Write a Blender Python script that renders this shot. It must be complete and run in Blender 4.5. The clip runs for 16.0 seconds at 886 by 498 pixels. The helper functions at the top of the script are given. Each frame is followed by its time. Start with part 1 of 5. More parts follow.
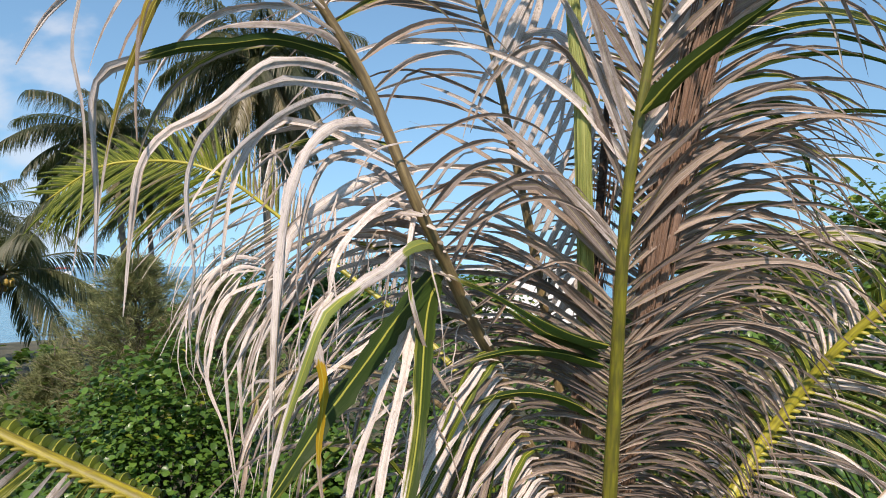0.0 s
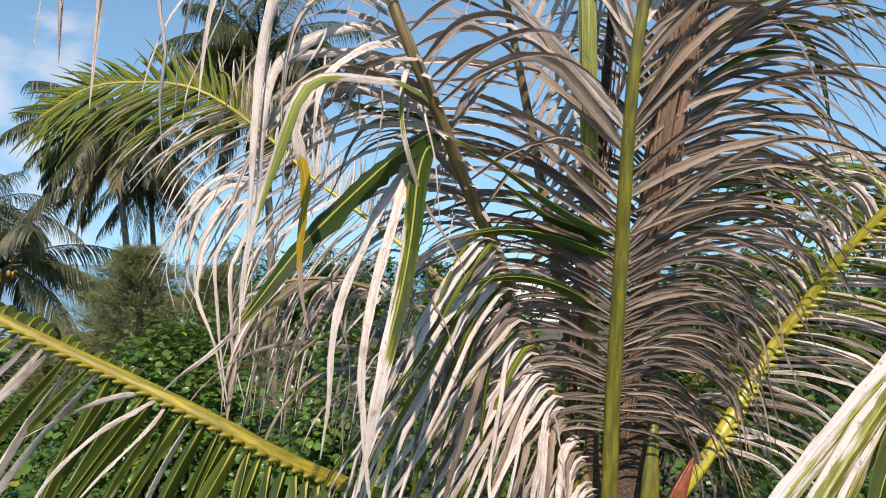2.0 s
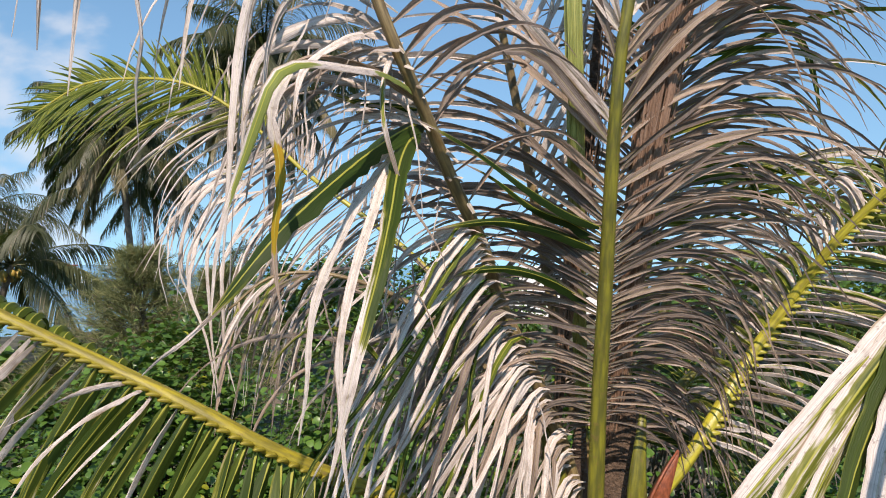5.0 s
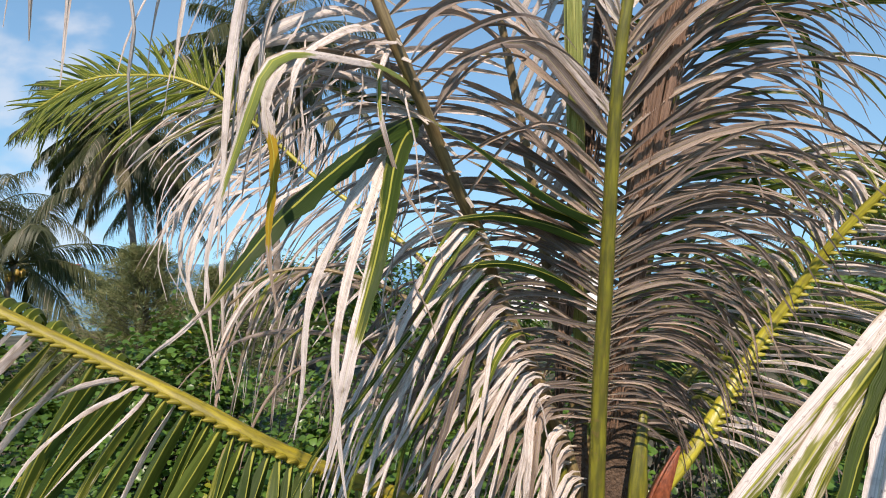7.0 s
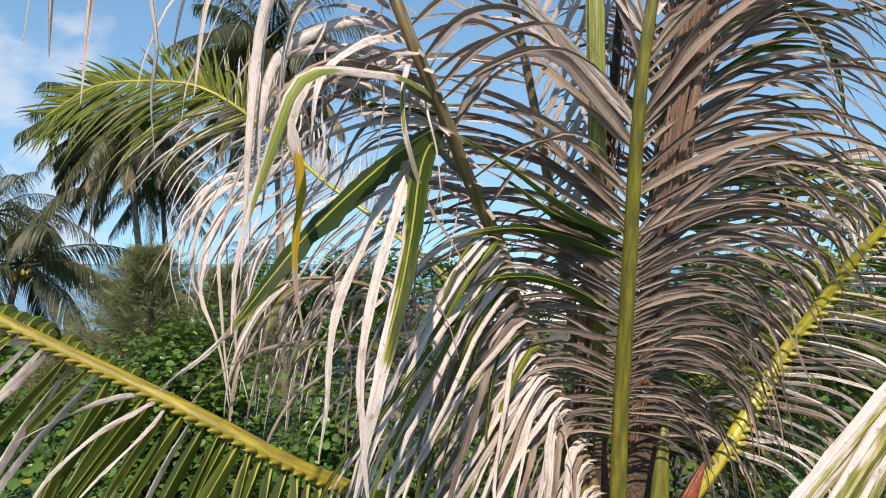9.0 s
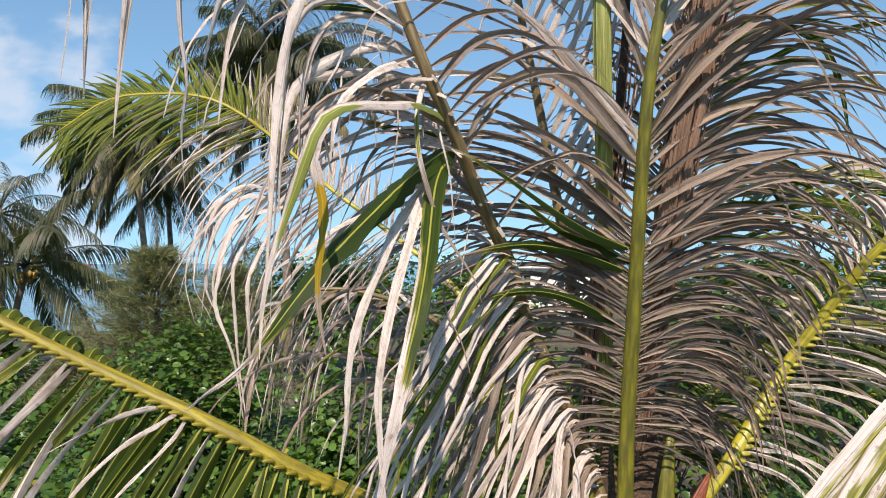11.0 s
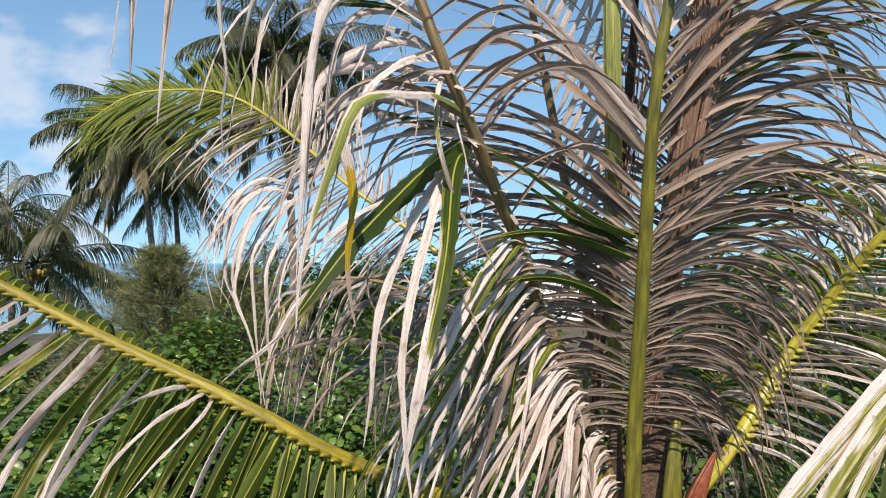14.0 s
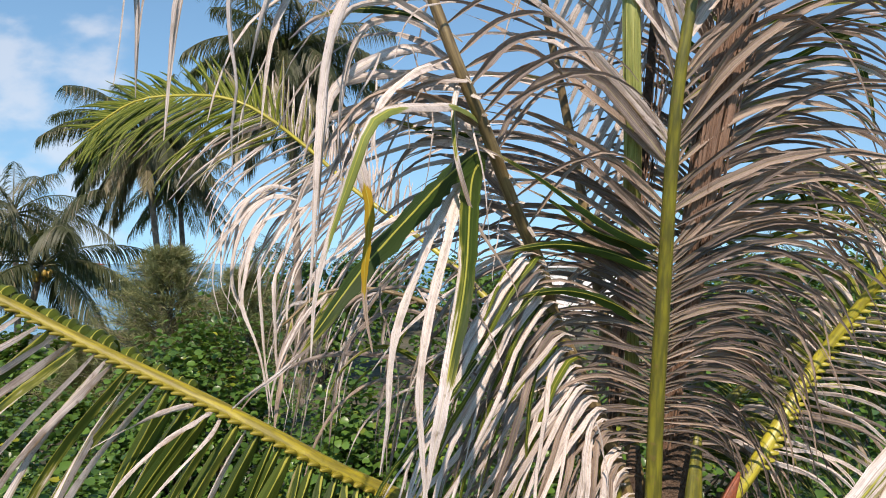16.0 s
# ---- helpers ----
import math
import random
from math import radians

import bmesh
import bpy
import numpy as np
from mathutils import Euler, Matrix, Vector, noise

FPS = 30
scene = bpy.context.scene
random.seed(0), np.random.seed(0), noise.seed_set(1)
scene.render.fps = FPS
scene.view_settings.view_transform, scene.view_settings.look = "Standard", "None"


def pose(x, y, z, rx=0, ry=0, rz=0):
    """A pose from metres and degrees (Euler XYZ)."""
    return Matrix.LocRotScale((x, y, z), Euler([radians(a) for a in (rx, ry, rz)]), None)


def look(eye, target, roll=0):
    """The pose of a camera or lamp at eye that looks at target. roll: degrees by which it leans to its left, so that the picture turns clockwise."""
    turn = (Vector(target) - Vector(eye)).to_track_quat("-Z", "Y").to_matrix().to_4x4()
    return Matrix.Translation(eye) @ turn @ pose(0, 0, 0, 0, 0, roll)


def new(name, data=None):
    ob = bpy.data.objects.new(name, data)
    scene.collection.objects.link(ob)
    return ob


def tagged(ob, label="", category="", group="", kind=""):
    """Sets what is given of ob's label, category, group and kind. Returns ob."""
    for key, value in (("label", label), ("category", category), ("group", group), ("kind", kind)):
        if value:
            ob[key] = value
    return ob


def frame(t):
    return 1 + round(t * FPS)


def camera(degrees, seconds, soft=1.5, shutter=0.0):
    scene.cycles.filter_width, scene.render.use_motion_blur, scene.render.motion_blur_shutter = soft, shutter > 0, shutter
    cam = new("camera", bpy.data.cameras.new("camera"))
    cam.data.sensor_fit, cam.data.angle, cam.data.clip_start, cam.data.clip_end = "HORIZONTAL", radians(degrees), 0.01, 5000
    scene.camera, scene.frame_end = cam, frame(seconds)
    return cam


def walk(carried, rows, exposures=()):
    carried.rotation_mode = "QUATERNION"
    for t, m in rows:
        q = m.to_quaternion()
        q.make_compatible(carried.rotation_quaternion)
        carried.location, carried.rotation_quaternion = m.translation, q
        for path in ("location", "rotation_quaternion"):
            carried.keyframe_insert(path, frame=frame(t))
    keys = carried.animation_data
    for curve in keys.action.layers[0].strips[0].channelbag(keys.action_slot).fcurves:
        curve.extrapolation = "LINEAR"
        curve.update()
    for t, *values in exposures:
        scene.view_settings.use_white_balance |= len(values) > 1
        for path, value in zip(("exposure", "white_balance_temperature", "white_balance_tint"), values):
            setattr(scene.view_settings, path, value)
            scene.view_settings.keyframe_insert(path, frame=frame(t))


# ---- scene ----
cam = camera(72.0, 16.0, soft=1.0)
PATH = [
    (0, (0.081, 0.325, 5.27), (0.042, 2.324, 5.319), -0.4),
    (0.5, (0.087, 0.315, 5.185), (0.047, 2.314, 5.236), -0.2),
    (1, (0.092, 0.315, 5.094), (0.048, 2.314, 5.142), -0.1),
    (1.5, (0.1, 0.348, 5.048), (0.056, 2.347, 5.095), -0.1),
    (2, (0.09, 0.385, 5.047), (0.043, 2.384, 5.096), 0.0),
    (2.5, (0.092, 0.405, 5.048), (0.045, 2.404, 5.096), 0.0),
    (3, (0.101, 0.411, 5.057), (0.053, 2.41, 5.107), 0.0),
    (3.5, (0.102, 0.396, 5.054), (0.05, 2.394, 5.105), 0.1),
    (4, (0.108, 0.383, 5.049), (0.054, 2.382, 5.1), 0.1),
    (4.5, (0.116, 0.381, 5.038), (0.06, 2.379, 5.09), 0.1),
    (7, (0.129, 0.389, 5.024), (0.061, 2.388, 5.072), -0.0),
    (7.5, (0.125, 0.394, 5.026), (0.055, 2.393, 5.074), -0.0),
    (8, (0.121, 0.398, 5.034), (0.047, 2.397, 5.082), -0.0),
    (8.5, (0.113, 0.406, 5.042), (0.036, 2.404, 5.088), -0.1),
    (9, (0.1, 0.407, 5.047), (0.02, 2.405, 5.094), -0.0),
    (9.5, (0.092, 0.407, 5.058), (0.01, 2.405, 5.105), -0.1),
    (10, (0.089, 0.402, 5.069), (0.003, 2.399, 5.116), -0.0),
    (12.5, (0.088, 0.339, 5.077), (-0.015, 2.336, 5.122), -0.2),
    (13, (0.078, 0.335, 5.065), (-0.027, 2.332, 5.111), -0.0),
    (13.5, (0.069, 0.332, 5.056), (-0.04, 2.329, 5.101), -0.1),
    (14, (0.072, 0.331, 5.051), (-0.039, 2.327, 5.096), -0.0),
    (14.5, (0.06, 0.339, 5.057), (-0.055, 2.335, 5.101), -0.0),
    (15, (0.053, 0.35, 5.055), (-0.065, 2.346, 5.1), -0.0),
    (15.5, (0.045, 0.357, 5.064), (-0.076, 2.353, 5.108), -0.0),
    (16, (0.051, 0.365, 5.076), (-0.073, 2.361, 5.12), -0.1),
]
walk(cam, [(t, look(eye, target, roll)) for t, eye, target, roll in PATH], [(0.0, 0.29, 7080, 17), (16.0, 0.29, 7080, 17)])

# world, sun
SUN_EL, SUN_AZ = radians(48), radians(179)   # azimuth clockwise from +y
world = bpy.data.worlds.new("sky")
scene.world = world
world.use_nodes = True
wn, wl = world.node_tree.nodes, world.node_tree.links
sky = wn.new("ShaderNodeTexSky")
sky.sky_type = "NISHITA"
sky.sun_disc = False
sky.sun_elevation, sky.sun_rotation = SUN_EL, SUN_AZ
sky.air_density, sky.dust_density, sky.ozone_density = 1.0, 0.1, 1.0
wn["Background"].inputs["Strength"].default_value = 0.134
# the horizon stays clear blue, and the zenith deep: the height h is looked up at 0.15 + 0.48 h + 0.37 h^3
wc, wx, wy = wn.new("ShaderNodeTexCoord"), wn.new("ShaderNodeSeparateXYZ"), wn.new("ShaderNodeCombineXYZ")
wp, wq, wm = wn.new("ShaderNodeMath"), wn.new("ShaderNodeMath"), wn.new("ShaderNodeMath")
wp.operation, wq.operation, wm.operation = "POWER", "MULTIPLY_ADD", "MULTIPLY_ADD"
wp.inputs[1].default_value = 3.0
wq.inputs[1].default_value, wq.inputs[2].default_value = 0.37, 0.15
wm.inputs[1].default_value = 0.48
wl.new(wx.outputs[2], wp.inputs[0])
wl.new(wp.outputs[0], wq.inputs[0])
wl.new(wq.outputs[0], wm.inputs[2])
wl.new(wc.outputs["Generated"], wx.inputs[0])
wl.new(wx.outputs[0], wy.inputs[0])
wl.new(wx.outputs[1], wy.inputs[1])
wl.new(wx.outputs[2], wm.inputs[0])
wl.new(wm.outputs[0], wy.inputs[2])
wl.new(wy.outputs[0], sky.inputs["Vector"])
air = wn.new("ShaderNodeMix")
air.data_type, air.blend_type = "RGBA", "MULTIPLY"
air.inputs[0].default_value, air.inputs[7].default_value = 1.0, (0.73, 1.0, 1.06, 1)
wl.new(sky.outputs["Color"], air.inputs[6])
wl.new(air.outputs[2], wn["Background"].inputs["Color"])
sun = new("sun", bpy.data.lights.new("sun", "SUN"))
sun.data.energy, sun.data.angle, sun.data.color = 5.0, radians(0.6), (1.0, 0.91, 0.82)
to_sun = Vector((math.sin(SUN_AZ) * math.cos(SUN_EL), math.cos(SUN_AZ) * math.cos(SUN_EL), math.sin(SUN_EL)))
sun.matrix_world = look(to_sun * 50, (0, 0, 0))

# ---------------------------------------------------------------- materials
def material(name):
    m = bpy.data.materials.new(name)
    m.use_nodes = True
    return m, m.node_tree.nodes, m.node_tree.links, m.node_tree.nodes["Principled BSDF"]


def mix(nodes, links, fac, a, b, mode="MIX"):
    n = nodes.new("ShaderNodeMix")
    n.data_type, n.blend_type = "RGBA", mode
    for value, socket in ((fac, n.inputs[0]), (a, n.inputs[6]), (b, n.inputs[7])):
        if hasattr(value, "is_linked"):
            links.new(value, socket)
        else:
            socket.default_value = value if isinstance(value, float) else (*value, 1)
    return n.outputs[2]


def calc(nodes, links, op, a, b=0.0, c=0.0, clamp=False):
    n = nodes.new("ShaderNodeMath")
    n.operation, n.use_clamp = op, clamp
    for value, socket in zip((a, b, c), n.inputs):
        if hasattr(value, "is_linked"):
            links.new(value, socket)
        else:
            socket.default_value = value
    return n.outputs[0]


def smooth(nodes, links, value, low, high):
    n = nodes.new("ShaderNodeMapRange")
    n.interpolation_type = "SMOOTHSTEP"
    links.new(value, n.inputs[0])
    n.inputs[1].default_value, n.inputs[2].default_value = low, high
    return n.outputs[0]


def noise_tex(nodes, links, vector, scale, detail=3.0, rough=0.55):
    n = nodes.new("ShaderNodeTexNoise")
    n.inputs["Scale"].default_value, n.inputs["Detail"].default_value, n.inputs["Roughness"].default_value = scale, detail, rough
    if vector is not None:
        links.new(vector, n.inputs["Vector"])
    return n.outputs["Fac"]


def leaf_material(name, see_through=0.20):
    """Palm leaflet: green to bleached, by the leaf's own tone (dryness, chance, brownness), with a pale midrib and
    fibres.
    A chance over 1 makes it waxy pale green, under 0 amber; a brownness under 0 dries one half before the other, over 1
    paints in shade."""
    m, n, l, bsdf = material(name)
    uv = n.new("ShaderNodeUVMap")
    tone = n.new("ShaderNodeAttribute")
    tone.attribute_name = "tone"
    t = n.new("ShaderNodeSeparateXYZ")
    l.new(tone.outputs["Vector"], t.inputs[0])
    dry, luck, brown = t.outputs
    x = n.new("ShaderNodeSeparateXYZ")
    l.new(uv.outputs[0], x.inputs[0])
    u, v = x.outputs[0], x.outputs[1]
    shift = calc(n, l, "MULTIPLY", luck, 137.0)

    def field(su, sv, detail=3.0):
        c = n.new("ShaderNodeCombineXYZ")
        l.new(calc(n, l, "MULTIPLY", u, su), c.inputs[0])
        l.new(calc(n, l, "MULTIPLY", v, sv), c.inputs[1])
        l.new(shift, c.inputs[2])
        return noise_tex(n, l, c.outputs[0], 1.0, detail)

    patch, streak, fibre, blotch = field(2.2, 7.0, 4.0), field(9.0, 2.5), field(34.0, 3.0, 2.0), field(1.6, 22.0, 4.0)
    off = calc(n, l, "ABSOLUTE", calc(n, l, "SUBTRACT", u, 0.5))
    # dryness spreads from tip and edges
    worn = calc(n, l, "ADD", calc(n, l, "MULTIPLY", patch, 0.8), calc(n, l, "MULTIPLY", streak, 0.6))
    worn = calc(n, l, "ADD", worn, calc(n, l, "MULTIPLY_ADD", dry, 1.75, -1.55))
    worn = calc(n, l, "ADD", worn, calc(n, l, "MULTIPLY", off, 0.45))
    worn = calc(n, l, "ADD", worn, calc(n, l, "MULTIPLY_ADD", v, 0.3, -0.15))
    lopsided = calc(n, l, "MAXIMUM", calc(n, l, "MULTIPLY", brown, -1.0), 0.0)
    worn = calc(n, l, "ADD", worn, calc(n, l, "MULTIPLY", lopsided, calc(n, l, "SUBTRACT", u, 0.5)))
    dead = smooth(n, l, worn, -0.06, 0.08)
    rim = smooth(n, l, worn, -0.22, 0.0)
    green = mix(n, l, luck, (0.010, 0.028, 0.006), (0.125, 0.160, 0.018))
    green = mix(n, l, smooth(n, l, streak, 0.45, 0.75), green, mix(n, l, luck, (0.030, 0.060, 0.010), (0.170, 0.200, 0.030)))
    green = mix(n, l, calc(n, l, "MULTIPLY", rim, 0.75), green, (0.24, 0.235, 0.035))
    green = mix(n, l, smooth(n, l, luck, 1.0, 1.6), green, mix(n, l, streak, (0.24, 0.32, 0.08), (0.46, 0.52, 0.22)))
    green = mix(n, l, smooth(n, l, calc(n, l, "MULTIPLY", luck, -1.0), 0.0, 0.9), green, mix(n, l, streak, (0.22, 0.20, 0.012), (0.52, 0.27, 0.02)))
    pale = mix(n, l, smooth(n, l, fibre, 0.3, 0.7), (0.57, 0.490, 0.435), (0.82, 0.745, 0.690))
    pale = mix(n, l, calc(n, l, "MULTIPLY", smooth(n, l, blotch, 0.5, 0.72), 0.55), pale, (0.30, 0.235, 0.19))
    grey = mix(n, l, smooth(n, l, fibre, 0.3, 0.7), (0.140, 0.110, 0.095), (0.34, 0.285, 0.250))
    grey = mix(n, l, calc(n, l, "MULTIPLY", smooth(n, l, blotch, 0.5, 0.72), 0.6), grey, (0.13, 0.085, 0.06))
    tan = mix(n, l, smooth(n, l, fibre, 0.35, 0.7), (0.27, 0.190, 0.140), (0.50, 0.405, 0.335))
    age = calc(n, l, "ADD", brown, calc(n, l, "MULTIPLY_ADD", patch, 0.5, -0.25))
    straw = mix(n, l, smooth(n, l, age, 0.12, 0.42), pale, grey)
    straw = mix(n, l, smooth(n, l, age, 0.52, 0.85), straw, tan)
    # dark brown for brownness over 1: withered leaf with crown shade painted in
    shade_umber = mix(n, l, smooth(n, l, fibre, 0.3, 0.7), (0.070, 0.054, 0.048), (0.19, 0.158, 0.145))
    straw = mix(n, l, smooth(n, l, age, 1.0, 1.25), straw, shade_umber)
    line = calc(n, l, "MULTIPLY", smooth(n, l, field(46.0, 1.3, 2.0), 0.50, 0.62), 0.60)
    straw = mix(n, l, line, straw, mix(n, l, 0.45, straw, (0.05, 0.032, 0.022)))
    speck = calc(n, l, "MULTIPLY", smooth(n, l, field(5.0, 60.0, 3.0), 0.60, 0.70), 0.55)
    straw = mix(n, l, speck, straw, (0.13, 0.085, 0.06))
    vein = calc(n, l, "MULTIPLY", smooth(n, l, field(16.0, 1.6, 2.0), 0.56, 0.68), 0.5)
    straw = mix(n, l, vein, straw, (0.22, 0.15, 0.105))
    hem = calc(n, l, "MULTIPLY", smooth(n, l, off, 0.36, 0.5), smooth(n, l, patch, 0.42, 0.62))
    straw = mix(n, l, calc(n, l, "MULTIPLY", hem, 0.8), straw, (0.26, 0.17, 0.06))
    colour = mix(n, l, dead, green, straw)
    foot = calc(n, l, "MULTIPLY", calc(n, l, "MULTIPLY_ADD", v, -9.0, 1.0, clamp=True), 0.16)   # the rib is broad where the leaflet leaves the stalk
    rib = calc(n, l, "SUBTRACT", 1.0, smooth(n, l, calc(n, l, "SUBTRACT", off, foot), 0.022, 0.05))
    rib = calc(n, l, "MULTIPLY", rib, calc(n, l, "SUBTRACT", 1.0, calc(n, l, "MULTIPLY", dead, 0.75)))
    colour = mix(n, l, calc(n, l, "MULTIPLY", rib, 0.8), colour, (0.42, 0.40, 0.07))
    l.new(colour, bsdf.inputs["Base Color"])
    l.new(calc(n, l, "MULTIPLY_ADD", dead, 0.25, 0.46), bsdf.inputs["Roughness"])
    bsdf.inputs["Specular IOR Level"].default_value = 0.16
    bump = n.new("ShaderNodeBump")
    bump.inputs["Strength"].default_value, bump.inputs["Distance"].default_value = 0.35, 0.002
    l.new(calc(n, l, "ADD", fibre, calc(n, l, "MULTIPLY", streak, 0.8)), bump.inputs["Height"])
    l.new(bump.outputs[0], bsdf.inputs["Normal"])
    thin = n.new("ShaderNodeBsdfTranslucent")
    l.new(mix(n, l, 0.5, colour, mix(n, l, dead, (0.24, 0.30, 0.035), (0.62, 0.48, 0.37))), thin.inputs["Color"])
    l.new(bump.outputs[0], thin.inputs["Normal"])
    both = n.new("ShaderNodeMixShader")
    l.new(calc(n, l, "MULTIPLY_ADD", dead, -0.05, see_through), both.inputs[0])
    l.new(bsdf.outputs[0], both.inputs[1])
    l.new(thin.outputs[0], both.inputs[2])
    l.new(both.outputs[0], n["Material Output"].inputs[0])
    return m


def stalk_material(name, base, dark, blotch=(0.16, 0.10, 0.04), spots=0.55, rough=0.42):
    """Waxy rachis: streaks along its length, scars and freckles."""
    m, n, l, bsdf = material(name)
    uv = n.new("ShaderNodeUVMap")
    mp = n.new("ShaderNodeMapping")
    mp.inputs["Scale"].default_value = (10, 14, 1)
    l.new(uv.outputs[0], mp.inputs[0])
    streak = noise_tex(n, l, mp.outputs[0], 1.0, 4.0)
    co = n.new("ShaderNodeTexCoord")
    fine = noise_tex(n, l, co.outputs["Object"], 70.0, 4.0, 0.65)
    wide = noise_tex(n, l, co.outputs["Object"], 9.0, 3.0)
    colour = mix(n, l, smooth(n, l, streak, 0.35, 0.7), dark, base)
    colour = mix(n, l, calc(n, l, "MULTIPLY", smooth(n, l, fine, 0.56, 0.72), spots), colour, blotch)
    colour = mix(n, l, calc(n, l, "MULTIPLY", smooth(n, l, wide, 0.55, 0.7), 0.45), colour, dark)
    l.new(colour, bsdf.inputs["Base Color"])
    bsdf.inputs["Roughness"].default_value = rough
    bump = n.new("ShaderNodeBump")
    bump.inputs["Strength"].default_value, bump.inputs["Distance"].default_value = 0.4, 0.003
    l.new(calc(n, l, "ADD", streak, fine), bump.inputs["Height"])
    l.new(bump.outputs[0], bsdf.inputs["Normal"])
    return m


def ground_material(name, low, high, scale=1.5, rough=0.9, bump_size=0.05):
    m, n, l, bsdf = material(name)
    co = n.new("ShaderNodeTexCoord")
    big, small = noise_tex(n, l, co.outputs["Object"], scale, 5.0), noise_tex(n, l, co.outputs["Object"], scale * 12, 4.0)
    colour = mix(n, l, smooth(n, l, big, 0.35, 0.65), low, high)
    colour = mix(n, l, calc(n, l, "MULTIPLY", smooth(n, l, small, 0.4, 0.7), 0.5), colour, tuple(c * 0.45 for c in low))
    l.new(colour, bsdf.inputs["Base Color"])
    bsdf.inputs["Roughness"].default_value = rough
    bump = n.new("ShaderNodeBump")
    bump.inputs["Strength"].default_value, bump.inputs["Distance"].default_value = 0.6, bump_size
    l.new(small, bump.inputs["Height"])
    l.new(bump.outputs[0], bsdf.inputs["Normal"])
    return m


def foliage_material(name, dark, light, sere, share=0.08, see_through=0.3, rough=0.45):
    """Leaves of bushes and far palms: each leaf takes its own shade; a few are yellowed."""
    m, n, l, bsdf = material(name)
    tone = n.new("ShaderNodeAttribute")
    tone.attribute_name = "tone"
    t = n.new("ShaderNodeSeparateXYZ")
    l.new(tone.outputs["Vector"], t.inputs[0])
    uv = n.new("ShaderNodeUVMap")
    vein = noise_tex(n, l, uv.outputs[0], 7.0, 3.0)
    colour = mix(n, l, t.outputs[1], dark, light)
    colour = mix(n, l, calc(n, l, "MULTIPLY", vein, 0.35), colour, tuple(c * 1.7 for c in light))
    colour = mix(n, l, smooth(n, l, t.outputs[0], 1 - share - 0.03, 1 - share + 0.03), colour, sere)
    l.new(colour, bsdf.inputs["Base Color"])
    bsdf.inputs["Roughness"].default_value = rough
    thin = n.new("ShaderNodeBsdfTranslucent")
    l.new(mix(n, l, 0.5, colour, (0.22, 0.30, 0.03)), thin.inputs["Color"])
    both = n.new("ShaderNodeMixShader")
    both.inputs[0].default_value = see_through
    l.new(bsdf.outputs[0], both.inputs[1])
    l.new(thin.outputs[0], both.inputs[2])
    l.new(both.outputs[0], n["Material Output"].inputs[0])
    return m


LEAF = leaf_material("palm_leaflet")
STALK = stalk_material("rachis_olive", (0.20, 0.19, 0.018), (0.085, 0.085, 0.014))
STALK_YELLOW = stalk_material("rachis_yellow", (0.44, 0.39, 0.03), (0.25, 0.22, 0.025), spots=0.35)
STALK_LOW = stalk_material("rachis_low", (0.33, 0.27, 0.012), (0.15, 0.125, 0.012), spots=0.5, rough=0.55)
STALK_SPECKLED = stalk_material("rachis_speckled", (0.29, 0.215, 0.095), (0.12, 0.085, 0.04), spots=0.8)
SPEAR = stalk_material("spear_green", (0.42, 0.42, 0.13), (0.22, 0.25, 0.06), spots=0.2)
DEAD_SPEAR = stalk_material("spear_dead", (0.36, 0.225, 0.145), (0.15, 0.085, 0.055), blotch=(0.08, 0.045, 0.03), spots=0.4, rough=0.7)
SPATHE = stalk_material("spathe_brown", (0.30, 0.085, 0.035), (0.16, 0.045, 0.02), spots=0.3, rough=0.5)
BARK = ground_material("palm_bark", (0.16, 0.125, 0.095), (0.27, 0.225, 0.18), 5.0, 0.9, 0.02)
FIBRE = ground_material("palm_fibre", (0.060, 0.038, 0.025), (0.13, 0.085, 0.055), 9.0, 0.95, 0.02)
FAR_GREEN = foliage_material("far_frond", (0.020, 0.030, 0.013), (0.078, 0.086, 0.038), (0.26, 0.22, 0.14), 0.07, 0.36, 0.48)
FAR_DRY = foliage_material("far_frond_dry", (0.10, 0.08, 0.04), (0.22, 0.19, 0.10), (0.30, 0.26, 0.18), 0.3)
GRAPE = foliage_material("grape_leaf", (0.022, 0.058, 0.012), (0.100, 0.190, 0.030), (0.42, 0.38, 0.03), 0.012, 0.3, 0.36)
NEEDLE = foliage_material("needle", (0.042, 0.056, 0.020), (0.215, 0.225, 0.090), (0.26, 0.21, 0.12), 0.12, 0.15, 0.7)
TWIG = ground_material("twig", (0.12, 0.09, 0.065), (0.20, 0.16, 0.12), 12.0)
NUT = ground_material("coconut", (0.34, 0.20, 0.03), (0.42, 0.30, 0.06), 6.0, 0.5, 0.01)

# ---------------------------------------------------------------- mesh helpers
RNG = np.random.default_rng(7)
UP = np.array((0.0, 0.0, 1.0))


def unit(v):
    v = np.asarray(v, float)
    return v / (math.sqrt(v.dot(v)) + 1e-12)


def cross(a, b):
    """Cross product of rows."""
    a, b = np.asarray(a, float), np.asarray(b, float)
    if a.ndim == b.ndim == 1:
        (p, q, r), (x, y, z) = a.tolist(), b.tolist()
        return np.array((q * z - r * y, r * x - p * z, p * y - q * x))
    p, q, r, x, y, z = a[..., 0], a[..., 1], a[..., 2], b[..., 0], b[..., 1], b[..., 2]
    return np.stack([q * z - r * y, r * x - p * z, p * y - q * x], -1)


def units(v):
    return v / (np.sqrt((v * v).sum(-1, keepdims=True)) + 1e-12)


